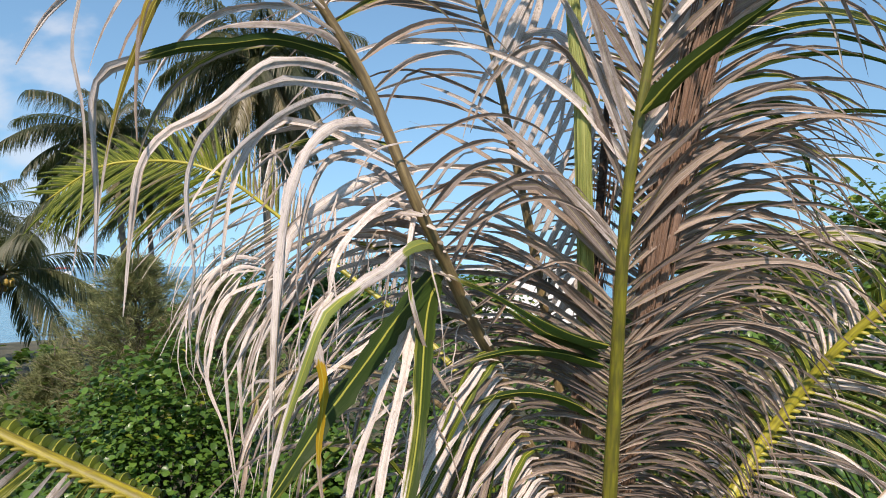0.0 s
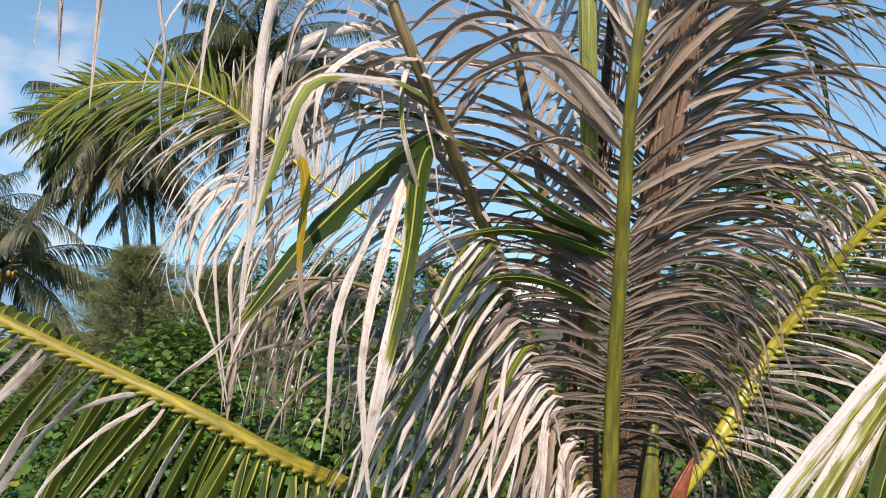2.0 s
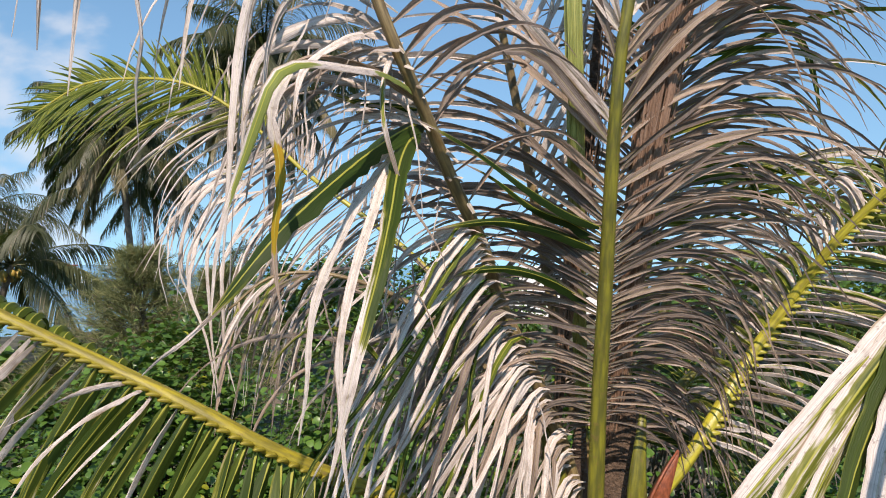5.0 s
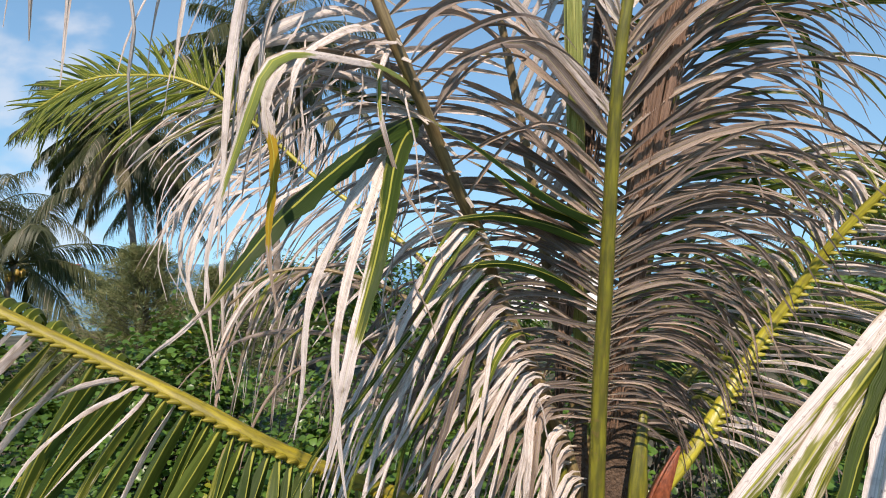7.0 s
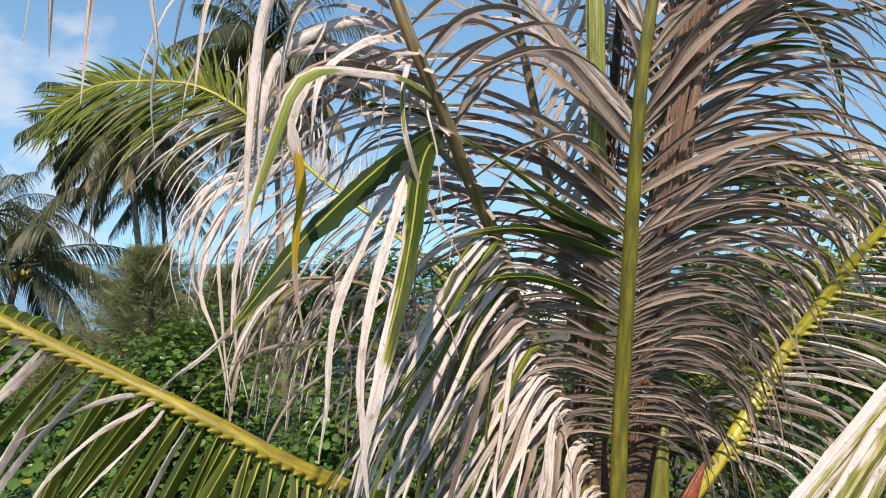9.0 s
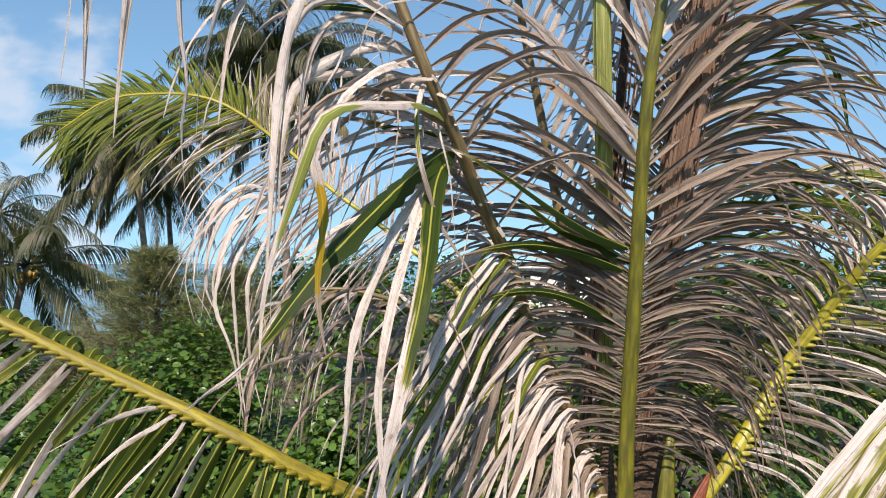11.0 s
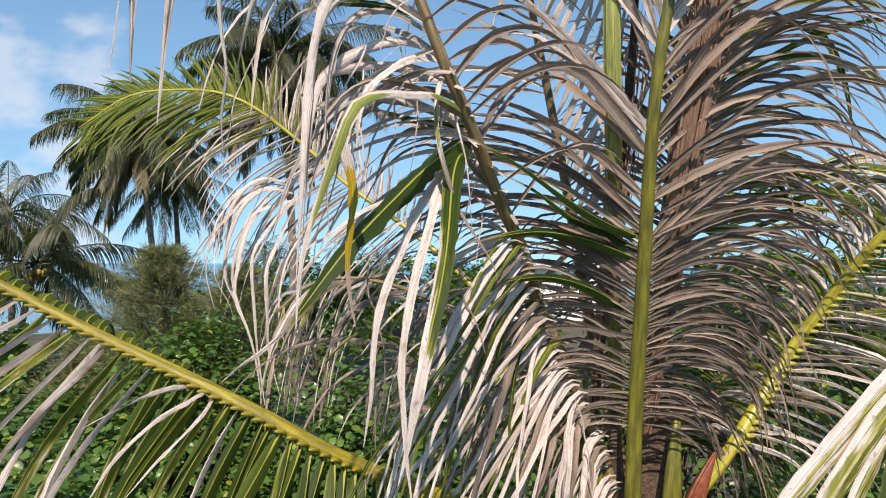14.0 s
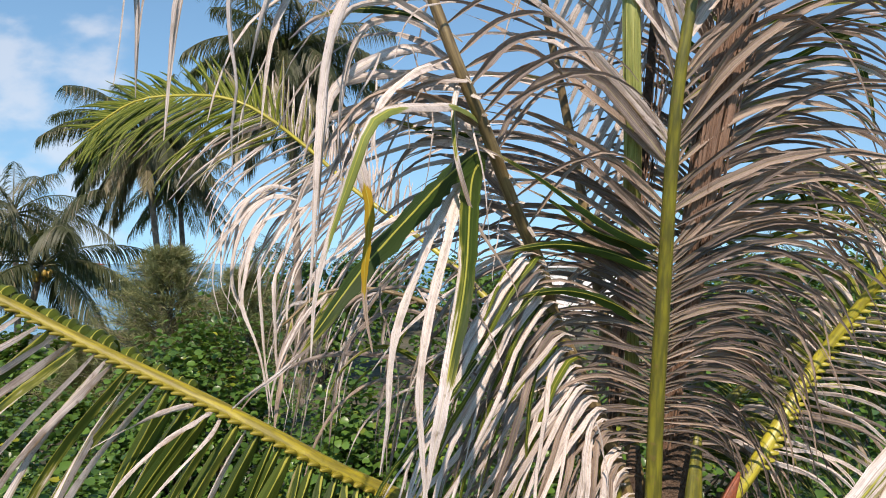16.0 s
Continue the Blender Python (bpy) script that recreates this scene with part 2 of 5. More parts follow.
def spline(ctrl, n):
    """n + 1 points along a Catmull-Rom curve, evenly by length."""
    c = np.asarray(ctrl, float)
    c = np.vstack([2 * c[0] - c[1], c, 2 * c[-1] - c[-2]])
    out = []
    for i in range(1, len(c) - 2):
        for s in np.linspace(0, 1, 12, endpoint=False):
            a, b, d, e = c[i - 1 : i + 3]
            out.append(0.5 * (2 * b + (d - a) * s + (2 * a - 5 * b + 4 * d - e) * s**2 + (3 * b - a - 3 * d + e) * s**3))
    out.append(c[-2])
    out = np.array(out)
    far = np.r_[0, np.cumsum(np.linalg.norm(np.diff(out, axis=0), axis=1))]
    at = np.linspace(0, far[-1], n + 1)
    return np.stack([np.interp(at, far, out[:, k]) for k in range(3)], 1)


class Bag:
    """Collects faces with uv and tone, and makes one mesh of them."""

    def __init__(self):
        self.v, self.f, self.uv, self.tone, self.count = [], [], [], [], 0

    def add(self, verts, faces, uv, tone):
        self.v.append(verts)
        self.f += (faces + self.count).tolist() if isinstance(faces, np.ndarray) else [tuple(i + self.count for i in f) for f in faces]
        self.uv.append(uv)
        tone = np.asarray(tone, float)
        self.tone.append(tone if tone.ndim == 2 else np.broadcast_to(tone, (len(verts), 3)))
        self.count += len(verts)

    def mesh(self, name, mat, origin=(0, 0, 0), soft=True):
        me = bpy.data.meshes.new(name)
        v = np.concatenate(self.v) - np.asarray(origin)
        me.from_pydata(v.tolist(), [], self.f)
        loops = np.empty(len(me.loops), np.int32)
        me.loops.foreach_get("vertex_index", loops)
        layer = me.uv_layers.new(name="UVMap")
        layer.data.foreach_set("uv", np.concatenate(self.uv)[loops].astype(np.float32).ravel())
        tone = me.attributes.new("tone", "FLOAT_VECTOR", "POINT")
        tone.data.foreach_set("vector", np.concatenate(self.tone).astype(np.float32).ravel())
        if soft:
            me.polygons.foreach_set("use_smooth", np.ones(len(me.polygons), bool))
        me.materials.append(mat)
        return me


STRIP, PLEATED = {}, {}


def strip_faces(n):
    """Faces and uv of a two-sided strip with n steps, made once for each n."""
    if n not in STRIP:
        faces = [f for b in range(0, 4 * n, 4) for f in ((b, b + 1, b + 5, b + 4), (b + 2, b + 3, b + 7, b + 6))]
        uv = np.array([(u, k / n) for k in range(n + 1) for u in (0, 0.5, 0.5, 1)])
        STRIP[n] = np.array(faces), uv
    return STRIP[n]


def blade(bag, pts, width, face, tone, fold=0.35, twist=0.0, lead=0.12, ragged=0.0, crumple=0.0, tip=2.2):
    """A leaflet along pts: two halves folded along the midrib and pleated, narrow at the root, drawn out to the tip."""
    n = len(pts) - 1
    tan = np.empty_like(pts)
    tan[1:-1], tan[0], tan[-1] = pts[2:] - pts[:-2], pts[1] - pts[0], pts[-1] - pts[-2]
    tan /= np.sqrt((tan * tan).sum(1, keepdims=True)) + 1e-9
    s = np.linspace(0, 1, n + 1)
    w = width * np.minimum(1, (0.30 + s / lead * 0.7)) * np.clip(1 - s**tip, 0, 1) ** 0.8 * (1 - 0.25 * s) * 0.5 + 0.0006
    if ragged:
        w = w * (1 + ragged * RNG.normal(size=n + 1)).clip(0.45, 1.5)
    side, sides = unit(cross(tan[0], face)), np.empty_like(pts)
    for k in range(n + 1):
        side = side - tan[k] * side.dot(tan[k])
        side = side / (math.sqrt(side.dot(side)) + 1e-12)
        sides[k] = side
    nor = cross(sides, tan)
    a = (twist * s + crumple * np.sin(s * RNG.uniform(7, 16) + RNG.uniform(0, 6)) * s)[:, None]
    sd, nr = sides * np.cos(a) + nor * np.sin(a), nor * np.cos(a) - sides * np.sin(a)
    phi = (fold * (1 - 0.3 * s))[:, None]
    out, dip = sd * w[:, None] * np.cos(phi), nr * w[:, None] * np.sin(phi)
    tone = np.asarray(tone, float)
    dry = float(tone[..., 0].mean())
    # each half has a pleat along its middle, deeper where it is dry
    rise = (0.06 + 0.30 * dry) * RNG.uniform(-1.0, 1.0, 2)
    wave = 1 + 0.5 * np.sin(s * RNG.uniform(4, 11) + RNG.uniform(0, 6))[:, None]
    lift = nr * w[:, None] * wave
    at = RNG.uniform(0.4, 0.65, 2)
    rows = np.stack([pts - out - dip, pts + (-out - dip) * at[0] + lift * rise[0], pts, pts, pts + (out - dip) * at[1] + lift * rise[1], pts + out - dip], 1).reshape(-1, 3)
    if n not in PLEATED:
        faces = [f for r in range(0, 6 * n, 6) for f in ((r, r + 1, r + 7, r + 6), (r + 1, r + 2, r + 8, r + 7), (r + 3, r + 4, r + 10, r + 9), (r + 4, r + 5, r + 11, r + 10))]
        PLEATED[n] = np.array(faces), np.array([(u, k / n) for k in range(n + 1) for u in (0, 0.25, 0.5, 0.5, 0.75, 1)])
    faces, uv = PLEATED[n]
    bag.add(rows, faces, uv, np.repeat(tone, 6, axis=0) if tone.ndim == 2 else tone)


def blades(bag, lines, width, face, tones, fold=0.5):
    """Many small leaflets at once: lines (count, steps + 1, 3), one face direction and tone each."""
    m, k = lines.shape[:2]
    tan = units(np.gradient(lines, axis=1))
    side = units(cross(tan, face[:, None]))
    nor = cross(side, tan)
    s = np.linspace(0, 1, k)
    w = (width * np.minimum(1, 0.35 + 4 * s) * (1 - s**2) ** 0.8 * 0.5 + 0.0006)[None, :, None]
    out, dip = side * w * math.cos(fold), nor * w * math.sin(fold)
    rows = np.stack([lines - out - dip, lines, lines, lines + out - dip], 2).reshape(-1, 3)
    faces, uv = strip_faces(k - 1)
    every = (faces[None] + (np.arange(m) * 4 * k)[:, None, None]).reshape(-1, 4)
    bag.add(rows, every, np.tile(uv, (m, 1)), np.repeat(tones, 4 * k, axis=0))


def arc(root, way, length, droop, n=10, sweep=(0, 0, 0), kink=0.0, wobble=0.03):
    """A leaflet's midline: leaves along way, sinks by its weight, and past the kink hangs limp."""
    pts, d = [np.asarray(root, float)], unit(way)
    sweep = np.asarray(sweep, float)
    for k in range(n):
        f = (k + 0.5) / n
        pull = droop * 2 * f
        if kink and f > kink:
            pull = droop * 2 * f + 5.0
        d = unit(d - UP * pull / n + sweep / n + RNG.normal(size=3) * wobble)
        pts.append(pts[-1] + d * length / n)
    return np.array(pts)


def tube(bag, pts, radii, n=8, flat=1.0, face=(0, -1, 0), tone=(0, 0.5, 0), cap=True):
    tan = np.gradient(pts, axis=0)
    tan /= np.linalg.norm(tan, axis=1, keepdims=True)
    verts, uv, far = [], [], 0.0
    for k, p in enumerate(pts):
        side = unit(cross(tan[k], face))
        nor = cross(side, tan[k])
        far += np.linalg.norm(p - pts[k - 1]) if k else 0
        for j in range(n):
            a = 2 * math.pi * j / n
            verts.append(p + radii[k] * (side * math.cos(a) + nor * math.sin(a) * flat))
            uv.append((j / n, far))
    faces = [(k * n + j, k * n + (j + 1) % n, (k + 1) * n + (j + 1) % n, (k + 1) * n + j) for k in range(len(pts) - 1) for j in range(n)]
    if cap:
        faces += [tuple(range(n))[::-1], tuple(range((len(pts) - 1) * n, len(pts) * n))]
    bag.add(np.array(verts), faces, np.array(uv), tone)


def part(name, bag, mat, parent, label="", soft=True, kind=""):
    """One mesh object under a thing or a part, from a bag or a bmesh."""
    if isinstance(bag, Bag):
        me = bag.mesh(name, mat, (0, 0, 0), soft)
    else:
        me = bpy.data.meshes.new(name)
        bag.to_mesh(me)
        bag.free()
        me.materials.append(mat)
    ob = new(name, me)
    ob.parent = parent
    if parent is not None:
        ob.matrix_parent_inverse = parent.matrix_basis.inverted()
    return tagged(ob, label, kind=kind)


def thing(name, place, label, category, group="", kind=""):
    ob = new(name)
    ob.empty_display_size = 0.2
    ob.matrix_basis = pose(*place)
    return tagged(ob, label, category, group, kind)


# ---------------------------------------------------------------- the near palm
palm = thing("coconut_palm", (0.42, 1.72, 0.0), "young coconut palm with half-dried wind-torn fronds on sandy ground", "palm tree")


def lerp(values, s):
    """The value at s (0 to 1) between evenly spaced values."""
    return float(np.interp(s, np.linspace(0, 1, len(values)), values))


def frond(ctrl, radius, mat, face, first, last, gap, left=None, right=None, label="", single=True, flat=0.75, teeth=0.0):
    """A frond: a tapering rachis and, on each side, leaflets that thin out to the tip.
    left, right: dict of angle, length, droop, width, dry, brown (pairs from first to last), lift, sweep, limp."""
    pts = spline(ctrl, 48)
    tan = np.gradient(pts, axis=0)
    tan /= np.linalg.norm(tan, axis=1, keepdims=True)
    size = np.linalg.norm(np.diff(pts, axis=0), axis=1).sum()
    flip = -1 if face[1] > 0.6 else 1   # seen from below, left and right change places
    bag = Bag()
    radii = np.array([lerp(radius, (k / 48) ** 0.9) for k in range(49)])
    tube(bag, pts, radii, 10, flat, face)
    if teeth:
        # swollen leaflet cushions along the edges
        for sgn in (1 if teeth > 0 else -1,):
            for s in np.arange(first, last, gap / size):
                k = s * 48
                i = int(min(k, 47))
                p = pts[i] + (pts[i + 1] - pts[i]) * (k - i)
                side = unit(cross(tan[i], face)) * sgn * flip
                r = np.interp(k, range(49), radii)
                tube(bag, np.array([p + side * r * 0.55 - tan[i] * gap * 0.6, p + side * r * 0.9, p + side * (r + abs(teeth)) + tan[i] * gap * 0.42]), [r * 0.35, r * 0.55, 0.0030], 6, 0.6, face)
    stem = part("frond", bag, mat, palm, label)
    rest = Bag()
    for sgn, style in ((-1, left), (1, right)):
        if not style:
            continue
        for s in np.arange(first, last, gap / size):
            s = s + RNG.normal() * 0.15 * gap / size
            f = (s - first) / (last - first)
            if f < style.get("start", 0.0) or RNG.random() < lerp(style.get("missing", (0.03,)), f):
                continue
            k = min(max(s, 0), 0.999) * 48
            i = int(k)
            p = pts[i] + (pts[i + 1] - pts[i]) * (k - i)
            side = unit(cross(tan[i], face)) * sgn * flip
            nor = unit(np.asarray(face) - tan[i] * np.dot(face, tan[i]))
            drift = noise.noise((s * size * 16, sgn * 3.1 + size, 0.7))   # neighbours lean together
            a = radians(lerp(style["angle"], f) + (RNG.normal() + 1.4 * drift) * style.get("spread", 5))
            lift = style.get("lift", 0.0) + RNG.normal() * 0.12 + 0.25 * drift
            way = tan[i] * math.cos(a) + side * math.sin(a) + nor * lift
            bell = style.get("bell", 0.25)
            length = lerp(style["length"], f) * (1 - bell * (2 * f - 1) ** 2) * RNG.uniform(0.72, 1.12)
            kink = RNG.uniform(0.35, 0.7) if RNG.random() < style.get("limp", 0.1) else 0.0
            sweep = np.asarray(style.get("sweep", (0, 0, 0)), float)
            mid = arc(p + side * np.interp(k, range(49), radii) * 0.8, way, length, lerp(style["droop"], f) * RNG.uniform(0.75, 1.3), 12, sweep, kink, style.get("wobble", 0.03))
            dry = float(np.clip(lerp(style["dry"], f) + RNG.normal() * style.get("vary", 0.18), 0, 1))
            tone = (dry, RNG.uniform(*style.get("luck", (0, 1))), float(np.clip(lerp(style["brown"], f) + RNG.normal() * style.get("mix", 0.2), 0, 1.6)))
            bag = Bag() if single else rest
            blade(bag, mid, lerp(style["width"], f) * RNG.uniform(0.75, 1.15) * (1 - style.get("shrink", 0.0) * min(1.0, max(0.0, 3 * dry - 0.9))), nor, tone, RNG.uniform(0.3, 0.7) + style.get("fold", 0.0) + style.get("shrivel", 0.6) * dry, RNG.normal() * style.get("twist", 0.7), ragged=0.08 if dry > 0.5 else 0.0, crumple=0.55 * dry)
            if single:
                part("leaflet", bag, LEAF, stem)
    if not single and rest.count:
        part("leafage", rest, LEAF, stem, kind="stuff")
    return stem


def draped(stem, ctrl, width, dry, brown=0.1, face=(0, -1, 0.25), fold=0.25, twist=None, luck=None, n=20, lead=0.12, bend=0.0, tip=2.2):
    """One long leaflet of a frond along a curve of its own. dry and brown: one value, or several from root to tip."""
    bag = Bag()
    pts = spline(ctrl, n)
    if twist is None:
        twist = RNG.normal() * 0.9
    if bend:
        pts[2:] += RNG.normal(size=(n - 1, 3)) * bend
    way = np.linspace(0, 1, n + 1)
    tone = np.empty((n + 1, 3))
    for k, values in ((0, dry), (2, brown)):
        values = np.atleast_1d(values)
        tone[:, k] = np.interp(way, np.linspace(0, 1, len(values)), values)
    tone[:, 1] = RNG.random() if luck is None else luck
    blade(bag, pts, width, face, tone, fold, twist, lead, 0.10, 0.35 * float(tone[:, 0].mean()), tip)
    return part("leaflet", bag, LEAF, stem)


# frond that stands upright before the crown
MAIN = [(0.390, 1.620, 4.515), (0.390, 1.610, 4.584), (0.396, 1.600, 4.788), (0.403, 1.570, 5.012), (0.406, 1.530, 5.224), (0.414, 1.490, 5.423), (0.447, 1.460, 5.654), (0.455, 1.430, 5.747), (0.462, 1.360, 5.892), (0.463, 1.250, 6.001)]
# brown from 1.5 at the foot: shade low in the crown, put into the colour
main = frond(MAIN, (0.0172, 0.0155, 0.0132, 0.010, 0.005), STALK, (0, 1, 0.1), 0.13, 0.97, 0.0070,
    left=dict(angle=(82, 64, 51, 45, 41, 38, 35, 32), length=(0.34, 0.46, 0.54, 0.58, 0.60), droop=(4.4, 1.7, 0.55, 0.35, 0.3, 0.3), width=(0.0058, 0.0110, 0.020, 0.0255, 0.027, 0.027), missing=(0.0, 0.32, 0.74, 0.80, 0.80), shrivel=0.15, fold=-0.2, dry=(0.95, 0.88), brown=(1.5, 1.3, 0.50, 0.30, 0.26, 0.24), mix=0.28, lift=0.04, sweep=(-0.1, -0.05, 0), limp=0.08, spread=8, bell=0.1, twist=1.0, wobble=0.04),
    right=dict(angle=(82, 62, 47, 38, 34, 32, 30, 28), length=(0.36, 0.50, 0.60, 0.68, 0.66), droop=(4.6, 2.7, 1.6, 1.2, 1.0, 0.9), width=(0.0055, 0.0092, 0.0165, 0.0225, 0.026, 0.027), missing=(0.0, 0.26, 0.66, 0.76, 0.78), shrivel=0.2, fold=-0.2, dry=(0.96, 0.88), brown=(1.5, 1.4, 0.90, 0.45, 0.36, 0.30), mix=0.28, lift=0.1, sweep=(0.35, 0.0, 0), limp=0.09, spread=8, bell=0.1, twist=1.0, wobble=0.04),
    label="upright frond with an olive rachis and grey-brown withered leaflets")
for ctrl in ([(0.396, 1.560, 5.103), (0.312, 1.500, 5.130), (0.230, 1.440, 5.171), (0.145, 1.380, 5.220), (0.078, 1.330, 5.248), (0.033, 1.300, 5.261)], [(0.392, 1.570, 5.060), (0.294, 1.520, 5.093), (0.202, 1.470, 5.108), (0.128, 1.430, 5.101), (0.067, 1.400, 5.086)], [(0.395, 1.570, 5.077), (0.329, 1.530, 5.110), (0.259, 1.500, 5.135), (0.181, 1.460, 5.185), (0.118, 1.430, 5.211)], [(0.372, 1.580, 4.958), (0.297, 1.540, 5.000), (0.216, 1.500, 5.023), (0.139, 1.460, 5.019), (0.087, 1.430, 5.000)]):
    draped(main, ctrl, 0.029, (0.05, 0.1, 0.2, 0.45), 0.5, (0, -1, 0.5), 0.7, luck=0.03, twist=RNG.normal() * 0.5)
draped(main, [(0.427, 1.450, 5.546), (0.477, 1.400, 5.603), (0.540, 1.340, 5.650), (0.594, 1.250, 5.684)], 0.036, 0.12, 0.2, (0, -1, 0.3), 0.4, luck=0.15)

# frond that leans out to the sea side, its leaflets hanging in long ribbons
LEAN_OUT = [(0.397, 1.720, 4.448), (0.324, 1.660, 4.682), (0.248, 1.610, 4.853), (0.195, 1.580, 4.967), (0.164, 1.520, 5.065), (0.110, 1.420, 5.169), (0.060, 1.330, 5.283), (0.015, 1.280, 5.380), (-0.047, 1.250, 5.537), (-0.089, 1.220, 5.613), (-0.122, 1.200, 5.664), (-0.160, 1.120, 5.720), (-0.189, 1.020, 5.731)]
lean_out = frond(LEAN_OUT, (0.0175, 0.006), STALK_SPECKLED, (-0.2, 0.9, 0.35), 0.36, 0.97, 0.023,
    left=dict(angle=(72, 52), length=(0.38, 0.46), droop=(2.8, 2.6), width=(0.018,), dry=(0.94, 0.74), brown=(0.28,), mix=0.25, lift=-0.1, sweep=(-0.15, -0.25, 0), limp=0.25, spread=12, missing=(0.8, 0.75, 0.6), shrivel=0.4, twist=0.9),
    right=dict(angle=(80, 66), length=(0.30, 0.40), droop=(1.5, 1.4), width=(0.017,), dry=(0.9, 0.78), brown=(0.6,), lift=0.35, sweep=(0.3, 0.5, 0), limp=0.0, spread=8, missing=(0.6, 0.4)),
    label="leaning frond whose bleached leaflets hang in long ribbons")
# bleached leaflets at its foot, folding over to hang side by side
foot = spline(LEAN_OUT, 96)
for s in np.arange(0.08, 0.45, 0.0052):
    p = foot[int(s * 96)] + np.array((0.010, -0.020, 0.004)) + RNG.normal(size=3) * 0.008
    r, q, w = RNG.uniform(0.7, 1.3), RNG.normal(-0.05 * (s - 0.1), 0.010), RNG.normal(0, 0.02)
    hang = RNG.uniform(0.34, 0.56)
    steps = ((0, 0, 0), (-0.024, -0.026, 0.006), (-0.047, -0.050, -0.016), (-0.066 + q, -0.066, -0.058), (-0.082 + 2 * q, -0.076 + w, -0.105), (-0.100 + 3 * q, -0.082 + w, -0.165), (-0.122 + 4.5 * q, -0.086 + w, -0.24), (-0.138 + 6 * q, -0.09 + 2 * w, -0.5 * (hang + 0.24)), (-0.150 + 7 * q, -0.09 + 2 * w, -hang))
    draped(lean_out, [p + np.array(v) * r for v in steps], RNG.uniform(0.006, 0.014), RNG.uniform(0.93, 1.0) if RNG.random() > (0.12 if s > 0.28 else 0.0) else 0.25, RNG.choice((0.02, 0.05, 0.12, 0.3, 1.1)) if s < 0.28 else RNG.choice((0.02, 0.08, 0.25, 0.4, 1.2)), (-0.3, -0.8, 0.6), RNG.uniform(0.2, 0.6), RNG.normal() * 0.6, n=22, bend=0.0005)
# leaflets higher up, streaming out behind the ribbons
for s in np.arange(0.42, 0.66, 0.012):
    p = foot[int(s * 96)] + np.array((0.010, -0.018, 0.004)) + RNG.normal(size=3) * 0.008
    r, q = RNG.uniform(0.75, 1.3), RNG.normal(0, 0.03)
    steps = ((0, 0, 0), (-0.055, 0.02, 0.034 + q), (-0.13, 0.05, 0.045 + 2 * q), (-0.21, 0.07, 0.02 + 2.5 * q), (-0.285, 0.08, -0.05 + 2.5 * q), (-0.34, 0.08, -0.15 + 2 * q))
    draped(lean_out, [p + np.array(v) * r for v in steps], RNG.uniform(0.009, 0.019), RNG.uniform(0.85, 1.0), RNG.choice((0.05, 0.15, 0.3, 0.5)), (-0.2, -0.7, 0.7), RNG.uniform(0.2, 0.6), RNG.normal() * 0.8, n=16)
# thin torn strands hanging in a tangle behind them
tangle = Bag()
for j in range(40):
    s = RNG.uniform(0.12, 0.40)
    p = foot[int(s * 96)] + np.array((RNG.uniform(-0.30, 0.0) * (1.3 - s), RNG.uniform(0.0, 0.22), RNG.uniform(-0.12, 0.03)))
    line = arc(p, (RNG.uniform(-0.8, -0.1), RNG.uniform(-0.3, 0.2), RNG.uniform(-0.5, 0.5)), RNG.uniform(0.22, 0.55), RNG.uniform(1.8, 4.0), 14, (-0.2, 0, 0), RNG.uniform(0.3, 0.7) if j % 5 == 0 else 0.0, 0.05)
    green = j % 9 == 0
    blade(tangle, line, RNG.uniform(0.014, 0.022) if green else RNG.uniform(0.007, 0.015), (-0.2, -0.9, 0.3), (RNG.uniform(0.1, 0.45) if green else 0.96, RNG.random(), RNG.uniform(0.2, 0.8)), RNG.uniform(0.3, 0.9), RNG.normal() * 1.2, 0.12, 0.10, 0.5)
for j in range(34):
    s = RNG.uniform(0.25, 0.85)
    p = foot[int(s * 96)] + np.array((RNG.uniform(-0.25, 0.06), RNG.uniform(-0.12, 0.12), RNG.uniform(-0.12, 0.04)))
    line = arc(p, (RNG.uniform(-0.6, 0.4), RNG.uniform(-0.4, 0.2), RNG.uniform(-1.0, 0.2)), RNG.uniform(0.12, 0.36), RNG.uniform(1.0, 3.0), 12, (0, 0, 0), 0.0, 0.12)
    blade(tangle, line, RNG.uniform(0.0015, 0.0035), (0, -1, 0.3), (0.97, RNG.random(), RNG.uniform(0.0, 0.6)), 0.5, 0.5, 0.12, 0.1, 0.4)
part("leafage", tangle, LEAF, lean_out, kind="stuff")
def ribbon(ctrl, width, dry, brown, luck, fold, twist, tip=2.2):
    """A long leaflet of the leaning frond."""
    draped(lean_out, ctrl, width, dry, brown, (0, -1, 0.35), fold, twist * RNG.choice((-1, 1)), luck, n=28, lead=0.08, tip=tip)


ribbon([(-0.01, 1.36, 5.415), (-0.038, 1.32, 5.415), (-0.064, 1.28, 5.401), (-0.096, 1.24, 5.375), (-0.127, 1.21, 5.346), (-0.151, 1.2, 5.319), (-0.161, 1.19, 5.286), (-0.164, 1.18, 5.246), (-0.168, 1.18, 5.193), (-0.169, 1.18, 5.141)], 0.0192, (0.7, 0.95, 0.97, 0.97), 0.05, 0.7, 0.3, 0.5)
ribbon([(0.019, 1.36, 5.393), (-0.008, 1.3, 5.381), (-0.031, 1.24, 5.358), (-0.054, 1.2, 5.33), (-0.073, 1.17, 5.301), (-0.083, 1.15, 5.273), (-0.087, 1.14, 5.241), (-0.09, 1.14, 5.205)], 0.02, (0.6, 0.95, 0.97, 0.97), 0.05, 0.8, 0.3, 0.4)
